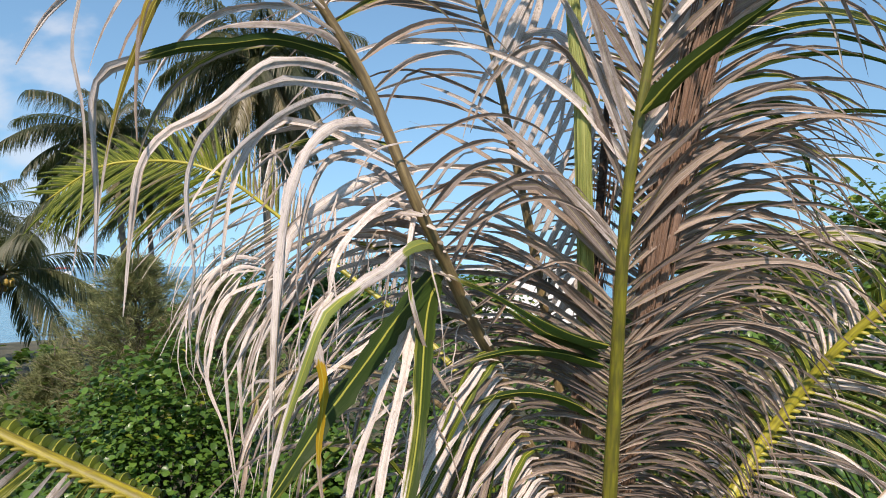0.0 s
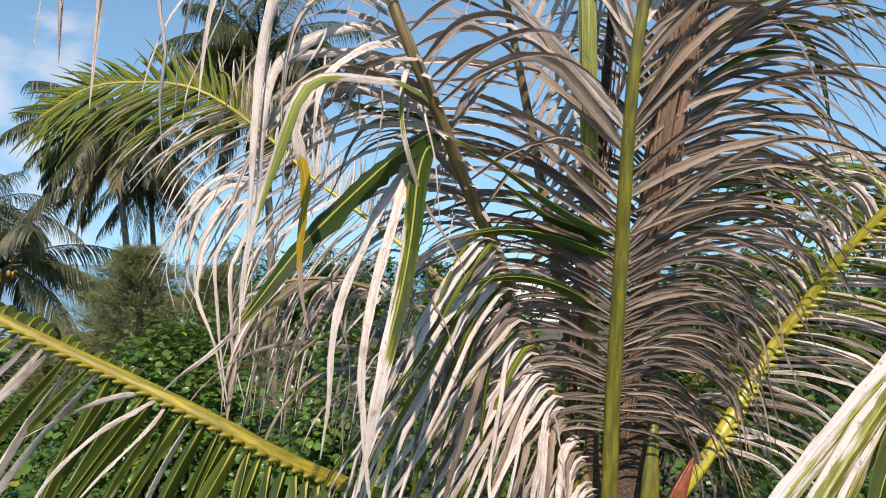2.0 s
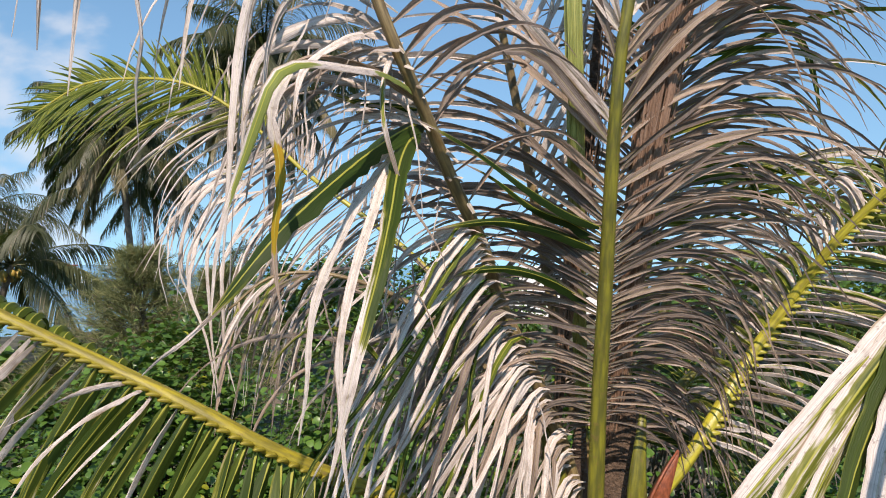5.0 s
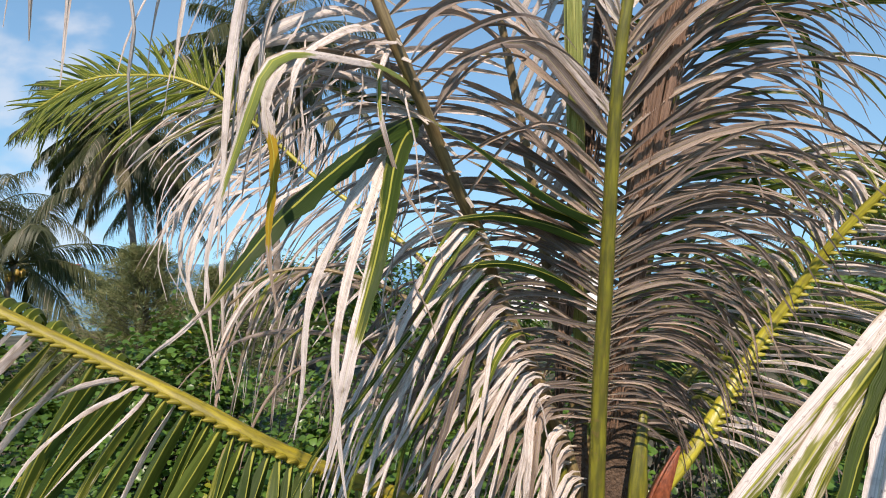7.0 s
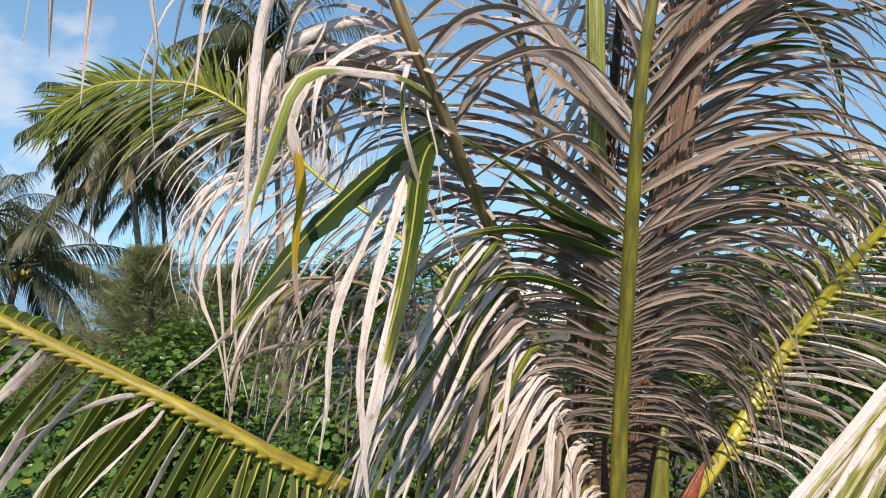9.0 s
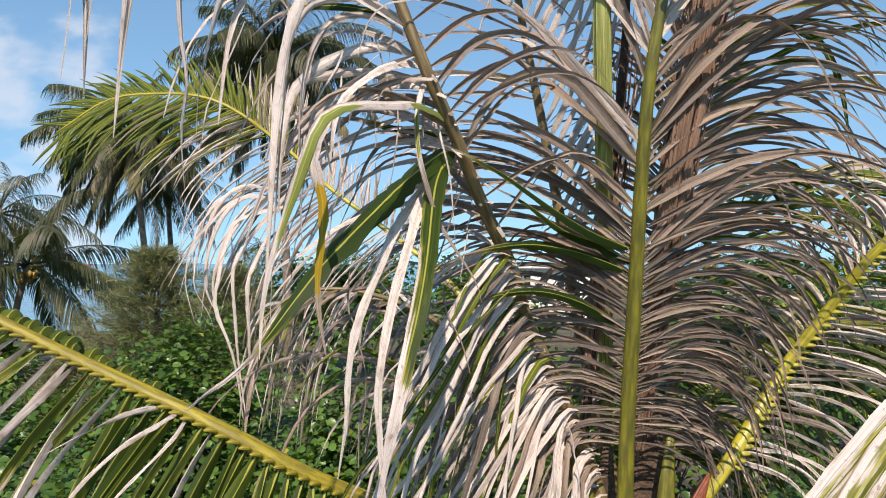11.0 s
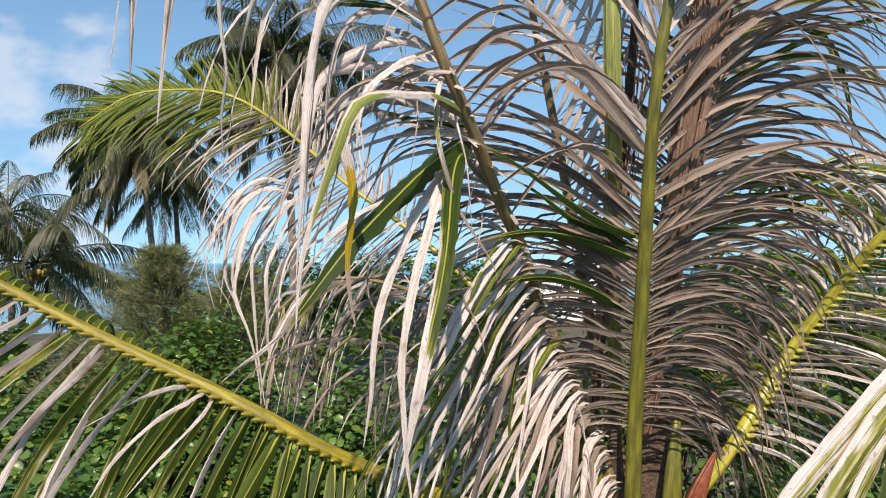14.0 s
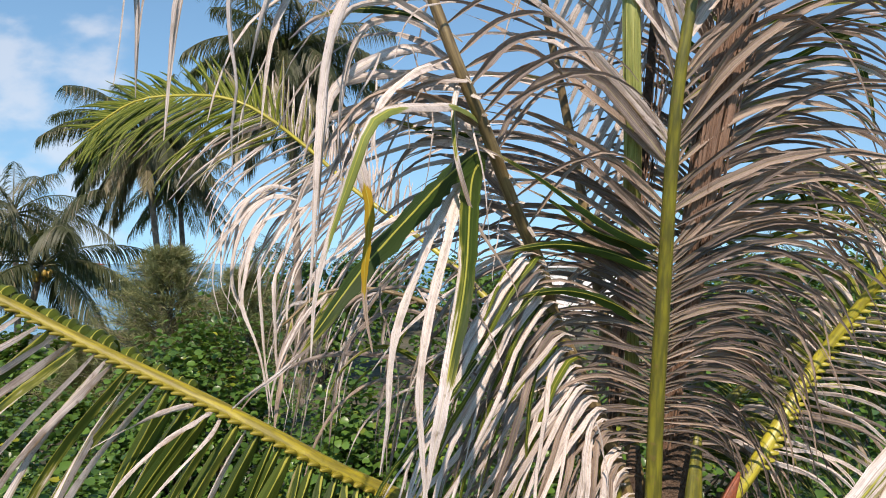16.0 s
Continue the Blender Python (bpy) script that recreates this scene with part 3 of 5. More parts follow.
ribbon([(0.065, 1.385, 5.295), (0.039, 1.3, 5.304), (0.015, 1.2, 5.292), (-0.005, 1.1, 5.266), (-0.024, 1.04, 5.251), (-0.038, 0.99, 5.236), (-0.052, 0.97, 5.224), (-0.061, 0.955, 5.203), (-0.069, 0.955, 5.181), (-0.078, 0.955, 5.155), (-0.091, 0.96, 5.124), (-0.101, 0.96, 5.095), (-0.109, 0.96, 5.065), (-0.114, 0.96, 5.036), (-0.116, 0.96, 5.006), (-0.117, 0.96, 4.982)], 0.0204, (0.1, 0.15, 0.2, 0.35, 0.7, 0.85, 0.55, 0.42, 0.36, 0.38, 0.7, 1), -0.45, 1.25, 0.35, 0.3)
ribbon([(-0.061, 1.03, 5.238), (-0.07, 1.02, 5.221), (-0.078, 1.02, 5.204), (-0.08, 1.02, 5.186), (-0.077, 1.02, 5.168), (-0.073, 1.02, 5.153), (-0.07, 1.02, 5.135), (-0.071, 1.02, 5.105), (-0.075, 1.02, 5.069), (-0.075, 1.02, 5.04), (-0.072, 1.02, 5.01), (-0.066, 1.02, 4.978)], 0.0124, (0.97, 0.97, 0.85, 0.2, 0.2, 0.22, 0.35, 0.9, 1), (0.1, 0.1, 0.4, 0.85, 0.95, 0.9), -1, 0.4, 0.4)
ribbon([(-0.016, 1.33, 5.479), (-0.047, 1.28, 5.49), (-0.072, 1.22, 5.482), (-0.093, 1.16, 5.458), (-0.111, 1.12, 5.422), (-0.126, 1.1, 5.374), (-0.135, 1.09, 5.32), (-0.139, 1.08, 5.263), (-0.141, 1.07, 5.194), (-0.145, 1.07, 5.111), (-0.15, 1.07, 5.029)], 0.0164, 0.97, 0.05, 0.6, 0.25, 0.5)
ribbon([(0.023, 1.33, 5.428), (-0.054, 1.27, 5.462), (-0.117, 1.2, 5.436), (-0.134, 1.14, 5.377), (-0.139, 1.12, 5.319), (-0.137, 1.1, 5.264), (-0.142, 1.1, 5.21), (-0.147, 1.1, 5.136), (-0.151, 1.1, 5.069), (-0.153, 1.1, 4.989)], 0.0084, 0.97, 0.16, 0.5, 0.4, 0.9)
ribbon([(0.014, 1.33, 5.419), (-0.056, 1.28, 5.446), (-0.107, 1.25, 5.432), (-0.124, 1.2, 5.378), (-0.133, 1.18, 5.328), (-0.138, 1.18, 5.29), (-0.141, 1.18, 5.238), (-0.134, 1.17, 5.191), (-0.136, 1.17, 5.146), (-0.134, 1.17, 5.095)], 0.0116, 0.97, 0.22, 0.4, 0.4, 0.6)
ribbon([(0.036, 1.38, 5.36), (0.001, 1.36, 5.372), (-0.048, 1.33, 5.375), (-0.094, 1.3, 5.37), (-0.129, 1.27, 5.355), (-0.156, 1.25, 5.339), (-0.17, 1.24, 5.319), (-0.177, 1.23, 5.284), (-0.181, 1.22, 5.233)], 0.0184, 0.92, 0.24, 0.5, 0.4, 0.5)
ribbon([(0.061, 1.4, 5.302), (0.017, 1.38, 5.309), (-0.034, 1.35, 5.319), (-0.081, 1.32, 5.321), (-0.12, 1.3, 5.32), (-0.157, 1.28, 5.307), (-0.187, 1.27, 5.287), (-0.204, 1.26, 5.26), (-0.216, 1.25, 5.208)], 0.0168, 0.93, 0.27, 0.5, 0.4, 0.6)
ribbon([(0.064, 1.41, 5.296), (0.015, 1.4, 5.297), (-0.029, 1.38, 5.298), (-0.072, 1.36, 5.304), (-0.106, 1.35, 5.31), (-0.14, 1.34, 5.303)], 0.0176, (0.15, 0.3, 0.6), 0.3, 0, 0.4, 0.2)
ribbon([(0.064, 1.4, 5.29), (0.015, 1.4, 5.283), (-0.032, 1.4, 5.289), (-0.069, 1.4, 5.272), (-0.092, 1.4, 5.239), (-0.108, 1.38, 5.179)], 0.0104, 0.9, 0.4, 0.5, 0.4, 0.6)
ribbon([(0.062, 1.385, 5.274), (0.026, 1.3, 5.232), (-0.011, 1.22, 5.183), (-0.037, 1.16, 5.143), (-0.063, 1.12, 5.107), (-0.088, 1.09, 5.073), (-0.112, 1.065, 5.035), (-0.135, 1.05, 4.999), (-0.154, 1.045, 4.973), (-0.166, 1.044, 4.961)], 0.041, (0.02, 0.02, 0.02, 0.02, 0.04, 0.05, 0.06, 0.1, 0.2, 0.5), 0.5, 0.08, 0.55, 0.15, 5.0)
ribbon([(-0.154, 1.045, 4.973), (-0.166, 1.044, 4.961), (-0.188, 1.05, 4.943), (-0.218, 1.06, 4.923), (-0.242, 1.07, 4.904)], 0.0052, 1, 0.1, 0.5, 0.4, 0.5)
ribbon([(0.052, 1.36, 5.252), (0.039, 1.28, 5.204), (0.036, 1.2, 5.154), (0.035, 1.15, 5.107), (0.033, 1.1, 5.062), (0.027, 1.07, 5.016), (0.019, 1.05, 4.976), (0.013, 1.03, 4.942), (0.007, 1.02, 4.908), (-0, 1.02, 4.876), (-0.004, 1.02, 4.853), (-0.009, 1.02, 4.829), (-0.017, 1.02, 4.8)], 0.033, (0.2, 0.26, 0.28, 0.28, 0.28, 0.32, 0.4, 0.9, 1), -0.35, 0.14, 0.45, 0.15)
ribbon([(0.029, 1.32, 5.213), (0.004, 1.25, 5.162), (-0.014, 1.2, 5.124), (-0.023, 1.17, 5.091), (-0.035, 1.15, 5.054), (-0.048, 1.13, 5.015), (-0.057, 1.12, 4.978), (-0.063, 1.12, 4.933), (-0.065, 1.12, 4.879), (-0.075, 1.12, 4.812)], 0.0152, 0.97, 0.06, 0.3, 0.3, 0.3)
ribbon([(0.027, 1.3, 5.198), (0.014, 1.24, 5.157), (0.008, 1.2, 5.116), (-0.001, 1.17, 5.073), (-0.012, 1.15, 5.025), (-0.019, 1.13, 4.98), (-0.024, 1.12, 4.94), (-0.026, 1.12, 4.9), (-0.023, 1.12, 4.859), (-0.02, 1.12, 4.812), (-0.015, 1.12, 4.765), (-0.01, 1.12, 4.732)], 0.016, 0.97, 0.03, 0.9, 0.3, 0.3)
ribbon([(0.013, 1.34, 5.212), (-0.017, 1.28, 5.178), (-0.047, 1.24, 5.154), (-0.079, 1.21, 5.134), (-0.105, 1.18, 5.114), (-0.132, 1.16, 5.088), (-0.161, 1.16, 5.072), (-0.183, 1.16, 5.043)], 0.0132, 0.95, 0.15, 0.6, 0.4, 0.4)
ribbon([(0.026, 1.37, 5.396), (0.018, 1.3, 5.353), (0.013, 1.25, 5.308), (0.013, 1.22, 5.267), (0.017, 1.2, 5.23), (0.023, 1.2, 5.2), (0.032, 1.2, 5.169), (0.042, 1.2, 5.137), (0.061, 1.2, 5.103), (0.081, 1.2, 5.073), (0.097, 1.2, 5.044), (0.102, 1.2, 5.022)], 0.0092, (0.97, 0.97, 0.9, 0.4, 0.4, 0.7, 1, 1, 1), (0.1, 0.1, 0.1, 0.7, 0.7), 0.93, 0.4, 0.5)
ribbon([(0.027, 1.36, 5.339), (0.043, 1.3, 5.264), (0.056, 1.3, 5.208), (0.062, 1.3, 5.14), (0.065, 1.3, 5.093)], 0.0026, 0.97, 0.1, 0.4, 0.4, 0.5)
ribbon([(-0.051, 1.28, 5.541), (-0.085, 1.24, 5.56), (-0.116, 1.19, 5.56), (-0.142, 1.15, 5.55), (-0.166, 1.12, 5.536), (-0.19, 1.1, 5.506), (-0.208, 1.08, 5.477), (-0.232, 1.06, 5.453), (-0.257, 1.04, 5.433), (-0.276, 1.03, 5.408), (-0.284, 1.02, 5.378), (-0.29, 1.02, 5.336), (-0.295, 1.02, 5.284), (-0.301, 1.02, 5.212)], 0.0168, (0.85, 0.97, 0.97), 0.2, 0.6, 0.4, 0.6)
ribbon([(-0.044, 1.29, 5.521), (-0.077, 1.25, 5.537), (-0.103, 1.22, 5.537), (-0.144, 1.16, 5.526), (-0.16, 1.12, 5.508), (-0.182, 1.09, 5.487), (-0.195, 1.06, 5.464), (-0.202, 1.04, 5.439), (-0.211, 1.02, 5.414), (-0.218, 1.01, 5.386), (-0.218, 1, 5.353), (-0.215, 1, 5.308), (-0.209, 1, 5.264), (-0.215, 1, 5.214), (-0.211, 1, 5.151)], 0.0132, 0.97, 0.1, 0.3, 0.4, 0.7)
ribbon([(-0.032, 1.31, 5.503), (-0.06, 1.28, 5.52), (-0.083, 1.25, 5.522), (-0.107, 1.2, 5.512), (-0.125, 1.16, 5.493), (-0.15, 1.13, 5.469), (-0.166, 1.1, 5.443), (-0.181, 1.08, 5.422), (-0.196, 1.07, 5.399), (-0.207, 1.06, 5.353), (-0.218, 1.06, 5.305), (-0.225, 1.06, 5.263), (-0.227, 1.06, 5.222)], 0.0132, 0.97, 0.06, 0.8, 0.4, 0.6)
ribbon([(-0.061, 1.26, 5.557), (-0.083, 1.23, 5.577), (-0.13, 1.18, 5.582), (-0.166, 1.14, 5.577), (-0.204, 1.1, 5.557), (-0.249, 1.06, 5.538), (-0.281, 1.03, 5.515), (-0.31, 1.02, 5.502), (-0.323, 1.01, 5.488), (-0.33, 1.01, 5.464), (-0.331, 1.01, 5.436), (-0.329, 1.01, 5.397), (-0.326, 1.01, 5.348), (-0.327, 1.01, 5.297), (-0.328, 1.01, 5.258)], 0.0192, (0.4, 0.1, 0.08, 0.08, 0.2, 0.95, 1, 1, 1), 0.2, 0.05, 0.4, 0.4)
ribbon([(-0.089, 1.22, 5.613), (-0.127, 1.17, 5.627), (-0.176, 1.1, 5.635), (-0.228, 1.05, 5.627), (-0.255, 1.02, 5.592), (-0.273, 1.01, 5.542), (-0.286, 1.01, 5.51), (-0.297, 1.01, 5.478), (-0.307, 1.01, 5.442), (-0.315, 1.01, 5.402), (-0.322, 1.01, 5.355), (-0.326, 1.01, 5.316)], 0.0108, (0.6, 0.9, 0.7, 0.34, 0.3, 0.34, 0.8), 0.3, -0.35, 0.4, 0.5)
ribbon([(-0.106, 1.2, 5.643), (-0.153, 1.15, 5.674), (-0.213, 1.1, 5.68), (-0.244, 1.04, 5.636), (-0.26, 1, 5.577), (-0.273, 1, 5.532), (-0.276, 1, 5.487), (-0.277, 1, 5.449), (-0.275, 1, 5.41)], 0.01, (0.9, 0.6, 0.32, 0.3, 0.45, 1), (0.2, 0.2, 0.6, 0.9), -0.6, 0.4, 0.4)
ribbon([(-0.121, 1.18, 5.671), (-0.176, 1.1, 5.694), (-0.258, 1.04, 5.691), (-0.304, 1, 5.649), (-0.329, 0.99, 5.593), (-0.342, 0.99, 5.542), (-0.344, 0.99, 5.504), (-0.336, 0.99, 5.469), (-0.331, 0.99, 5.441), (-0.328, 0.99, 5.393), (-0.333, 0.99, 5.327), (-0.341, 0.99, 5.265)], 0.0092, 0.97, 0.25, 0.5, 0.4, 0.9)
ribbon([(-0.073, 1.25, 5.589), (-0.101, 1.2, 5.604), (-0.138, 1.15, 5.599), (-0.182, 1.12, 5.59), (-0.22, 1.1, 5.578), (-0.244, 1.08, 5.555), (-0.259, 1.07, 5.527)], 0.0152, (0.6, 0.8, 0.95), 0.3, 0.7, 0.4, 0.4)
ribbon([(-0.017, 1.34, 5.467), (-0.071, 1.32, 5.473), (-0.123, 1.3, 5.473), (-0.172, 1.28, 5.461), (-0.202, 1.26, 5.44), (-0.234, 1.25, 5.408)], 0.016, (0.2, 0.25, 0.6), 0.3, 0, 0.4, 0.2)

# frond behind the two, dry on one side
BEHIND = [(0.447, 1.860, 4.425), (0.386, 1.820, 4.715), (0.338, 1.800, 4.926), (0.289, 1.770, 5.185), (0.249, 1.750, 5.386), (0.209, 1.720, 5.567), (0.179, 1.680, 5.695), (0.135, 1.660, 5.853), (0.080, 1.600, 6.009), (0.015, 1.500, 6.110)]
behind = frond(BEHIND, (0.019, 0.004), STALK_SPECKLED, (-0.2, 1, 0.3), 0.2, 0.96, 0.019,
    left=dict(angle=(72, 52), length=(0.40, 0.58), droop=(1.2, 1.2), width=(0.018,), dry=(0.95, 0.85), brown=(0.30,), lift=0.1, sweep=(-0.3, -0.1, 0), limp=0.08, missing=(0.3, 0.55)),
    label="speckled frond with tan leaflets, dry and curled")

back = spline(BEHIND, 96)
for s in np.arange(0.40, 0.86, 0.021):
    p = back[int(s * 96)] + np.array((0.0, -0.06, 0.0))
    q = RNG.normal() * 0.03
    draped(behind, [p, p + np.array((0.03, -0.03, 0.07)), p + np.array((0.085 + 0.5 * q, -0.05, 0.19)), p + np.array((0.13 + q, -0.05, RNG.uniform(0.30, 0.42)))], RNG.uniform(0.012, 0.021), 0.98, RNG.uniform(0, 0.1), (0.1, -1, 0.6), 0.2, RNG.normal() * 0.5, n=10)

# low frond that reaches out over the bushes
LOW = [(0.354, 1.700, 4.398), (0.101, 1.580, 4.541), (-0.083, 1.490, 4.639), (-0.209, 1.430, 4.716), (-0.300, 1.410, 4.772), (-0.440, 1.400, 4.844), (-0.585, 1.400, 4.909), (-0.675, 1.390, 4.955), (-0.783, 1.380, 5.012), (-0.937, 1.360, 5.082), (-1.085, 1.340, 5.127)]
low = frond(LOW, (0.023, 0.008), STALK_LOW, (0.2, -0.25, 1), 0.26, 0.98, 0.0215,
    left=dict(angle=(112, 104, 84, 62, 50), length=(0.46, 0.50, 0.58), droop=(2.6, 2.0, 1.0), width=(0.040, 0.038, 0.030), dry=(0.04, 0.14, 0.42, 0.76, 0.80), brown=(0.16,), mix=0.15, lift=-0.85, sweep=(-0.2, -0.05, 0), limp=0.06, vary=0.20, missing=(0.0,), twist=0.45, spread=5, luck=(0.0, 0.34), shrivel=0.5, fold=0.32, shrink=0.3),
    right=dict(angle=(70, 62), length=(0.035, 0.07, 0.17), droop=(7.0, 6.0), width=(0.030,), dry=(0.05, 0.15), vary=0.06, brown=(0.05,), luck=(0.25, 0.7), lift=0.95, sweep=(-0.3, 2.0, 0), limp=0.0, spread=4, missing=(0.0,), twist=0.2, start=0.46),
    label="low frond with a waxy yellow rachis and dark green hanging leaflets", teeth=-0.011)

for ctrl, w in (([(-0.413, 1.410, 4.825), (-0.412, 1.340, 4.820), (-0.441, 1.280, 4.799), (-0.473, 1.230, 4.756), (-0.497, 1.200, 4.701)], 0.014), ([(-0.437, 1.410, 4.834), (-0.462, 1.340, 4.833), (-0.500, 1.290, 4.816), (-0.546, 1.260, 4.791)], 0.012), ([(-0.400, 1.410, 4.815), (-0.390, 1.330, 4.794), (-0.426, 1.270, 4.744), (-0.464, 1.230, 4.690)], 0.011)):
    draped(low, ctrl, w, 0.9, 0.2, (0, -0.8, 0.7), 0.6)

# yellow frond on the land side
YELLOW = [(0.438, 1.620, 4.466), (0.517, 1.620, 4.572), (0.595, 1.630, 4.668), (0.733, 1.690, 4.842), (0.818, 1.670, 4.974), (0.869, 1.620, 5.078), (0.918, 1.580, 5.151), (0.971, 1.520, 5.231), (1.033, 1.450, 5.297)]
yellow = frond(YELLOW, (0.0165, 0.007), STALK_YELLOW, (-0.4, -0.75, 0.5), 0.24, 0.97, 0.017,
    left=dict(angle=(70, 55), length=(0.25, 0.35), droop=(1.5, 1.5), width=(0.020,), dry=(0.5, 0.5), brown=(0.2,), lift=-0.6, sweep=(0, 0.8, 0)),
    right=dict(angle=(68, 52), length=(0.32, 0.52), droop=(1.8, 1.8), width=(0.016,), dry=(0.90, 0.62), brown=(0.25,), lift=-0.1, sweep=(0.6, 0.2, 0), limp=0.05, vary=0.25),
    label="bright yellow rachis with notched leaflet bases and pale leaflets", teeth=0.012)

# green fronds at the back of the crown
frond([(0.543, 2.000, 4.697), (0.615, 2.020, 5.029), (0.674, 2.020, 5.340), (0.714, 2.000, 5.680), (0.747, 1.980, 5.983), (0.760, 1.900, 6.275)], (0.018, 0.004), STALK, (0.2, 1, 0.2), 0.28, 0.97, 0.034,
    left=dict(angle=(60, 40), length=(0.4, 0.5), droop=(1.2, 1.2), width=(0.022,), dry=(0.6, 0.5), brown=(0.4,), luck=(0, 0.3), lift=0.1),
    right=dict(angle=(62, 48), length=(0.62, 0.75), droop=(1.5, 1.6), width=(0.026,), dry=(0.30, 0.22), brown=(0.2,), luck=(0, 0.3), lift=0.05, sweep=(0.3, 0, 0), limp=0.25),
    label="green frond at the back of the crown")
frond([(0.533, 1.900, 4.560), (0.646, 1.980, 4.912), (0.816, 2.100, 5.185), (1.093, 2.300, 5.355), (1.427, 2.500, 5.323), (1.722, 2.650, 5.145)], (0.017, 0.005), STALK, (-0.2, -0.1, 1), 0.22, 0.98, 0.034,
    left=dict(angle=(70, 50), length=(0.5, 0.5), droop=(1.5, 1.5), width=(0.030,), dry=(0.35, 0.35), brown=(0.15,), lift=0.2),
    right=dict(angle=(72, 52), length=(0.55, 0.5), droop=(2.0, 1.8), width=(0.030,), dry=(0.36, 0.42), brown=(0.12,), lift=0.1, limp=0.15),
    label="arching green frond with pale scorched leaflets")
frond([(0.505, 1.900, 4.477), (0.666, 2.000, 4.682), (0.914, 2.120, 4.837), (1.196, 2.250, 4.898), (1.536, 2.400, 4.841), (1.831, 2.500, 4.698)], (0.017, 0.005), STALK, (-0.2, -0.1, 1), 0.08, 0.98, 0.016,
    left=dict(angle=(70, 50), length=(0.42, 0.5), droop=(1.5, 1.5), width=(0.026,), dry=(0.15, 0.2), brown=(0.5,), luck=(0, 0.25), lift=0.25, spread=9),
    right=dict(angle=(76, 55), length=(0.52, 0.5), droop=(2.2, 1.8), width=(0.026,), dry=(0.18, 0.2), brown=(0.5,), luck=(0, 0.25), lift=0.0, limp=0.2, spread=9),
    label="dark green frond arching low behind the yellow one")
# dead frond behind the upright one
frond([(0.452, 1.800, 4.489), (0.489, 1.800, 4.720), (0.519, 1.790, 4.953), (0.547, 1.780, 5.198), (0.580, 1.770, 5.415), (0.614, 1.750, 5.592), (0.644, 1.730, 5.744), (0.673, 1.710, 5.867), (0.714, 1.660, 6.070)], (0.016, 0.004), STALK_SPECKLED, (0.1, 1, 0.2), 0.10, 0.97, 0.0095,
    left=dict(angle=(85, 60, 40, 30), length=(0.25, 0.40, 0.45), droop=(2.0, 1.5), width=(0.017,), missing=(0.0, 0.3, 0.65), dry=(0.95, 0.9), brown=(0.6,), lift=0.0, limp=0.1, spread=9, twist=1.2),
    right=dict(angle=(88, 72, 50, 38, 32), length=(0.40, 0.52, 0.60, 0.62), droop=(2.4, 2.0), width=(0.018,), missing=(0.0, 0.2, 0.6), dry=(0.95, 0.85), brown=(0.55,), lift=0.05, sweep=(0.3, 0, 0), limp=0.15, spread=9, twist=1.2),
    label="dead brown frond behind the upright one", single=False)
# old frond sagging behind, a curtain of grey shrivelled leaflets
frond([(0.413, 1.860, 4.425), (0.218, 1.920, 4.733), (0.019, 1.930, 4.915), (-0.177, 1.900, 5.001), (-0.335, 1.860, 5.002), (-0.431, 1.820, 4.923)], (0.018, 0.004), STALK_SPECKLED, (-0.1, -0.3, 1), 0.18, 0.98, 0.048,
    left=dict(angle=(75, 60), length=(0.58, 0.48), droop=(3.2, 2.8), width=(0.019,), dry=(0.9, 0.8), brown=(0.45,), mix=0.3, lift=0.0, sweep=(-0.4, -0.2, 0), limp=0.15, spread=14, vary=0.32, twist=0.9, wobble=0.05, luck=(0, 0.6)),
    right=dict(angle=(75, 60), length=(0.55, 0.45), droop=(3.4, 3.0), width=(0.019,), dry=(0.8, 0.6), brown=(0.45,), mix=0.3, lift=-0.3, sweep=(-0.4, 0.1, 0), limp=0.15, spread=14, vary=0.36, twist=0.9, wobble=0.05, luck=(0, 0.6)),
    label="old sagging frond with shrivelled grey leaflets")
# frond farther out on the sea side: fresh tip, bleached base
far_out = frond([(0.419, 1.950, 4.429), (0.301, 2.020, 4.668), (0.075, 2.120, 4.963), (-0.094, 2.200, 5.119), (-0.344, 2.250, 5.304), (-0.468, 2.250, 5.416), (-0.616, 2.220, 5.533), (-0.730, 2.200, 5.585), (-0.868, 2.200, 5.598), (-1.020, 2.180, 5.575), (-1.160, 2.150, 5.470)], (0.014, 0.003), STALK_YELLOW, (0.1, -0.85, 0.5), 0.40, 0.985, 0.0105,
    left=dict(angle=(88, 82, 70, 60, 44), length=(0.74, 0.62, 0.44, 0.34, 0.22), droop=(2.6, 2.2, 0.9, 0.6, 0.4), width=(0.013, 0.013, 0.0125), dry=(1.35, -0.35), brown=(0.14,), luck=(0.3, 0.9), lift=0.1, sweep=(-0.15, 0, 0), limp=0.10, vary=0.12, missing=(0.35, 0.2, 0.0, 0.0), bell=0.1, spread=3, twist=0.4),
    right=dict(angle=(62, 38), length=(0.22, 0.22, 0.16), droop=(0.4, 0.2), width=(0.0135,), dry=(1.2, -0.3), brown=(0.1,), luck=(0.4, 0.95), lift=0.1, sweep=(-0.1, 0.1, 0), vary=0.1, spread=4, twist=0.4),
    label="outer frond, yellow-green towards the tip and bleached below")

def strand(ctrl, width, dry, brown, luck, fold, twist):
    """Bleached leaflets of the outer frond that hang together."""
    for j in range(1 + (width > 0.016)):
        line = np.array(ctrl) + np.array((RNG.normal() * 0.025, RNG.normal() * 0.04, RNG.normal() * 0.03)) * j + RNG.normal(size=(len(ctrl), 3)) * 0.006
        draped(far_out, line, width * (0.85 - 0.25 * j), dry, brown + 0.1 * j, (-0.2, -0.8, 0.5), fold, twist * RNG.choice((-1, 1)), luck, n=18)


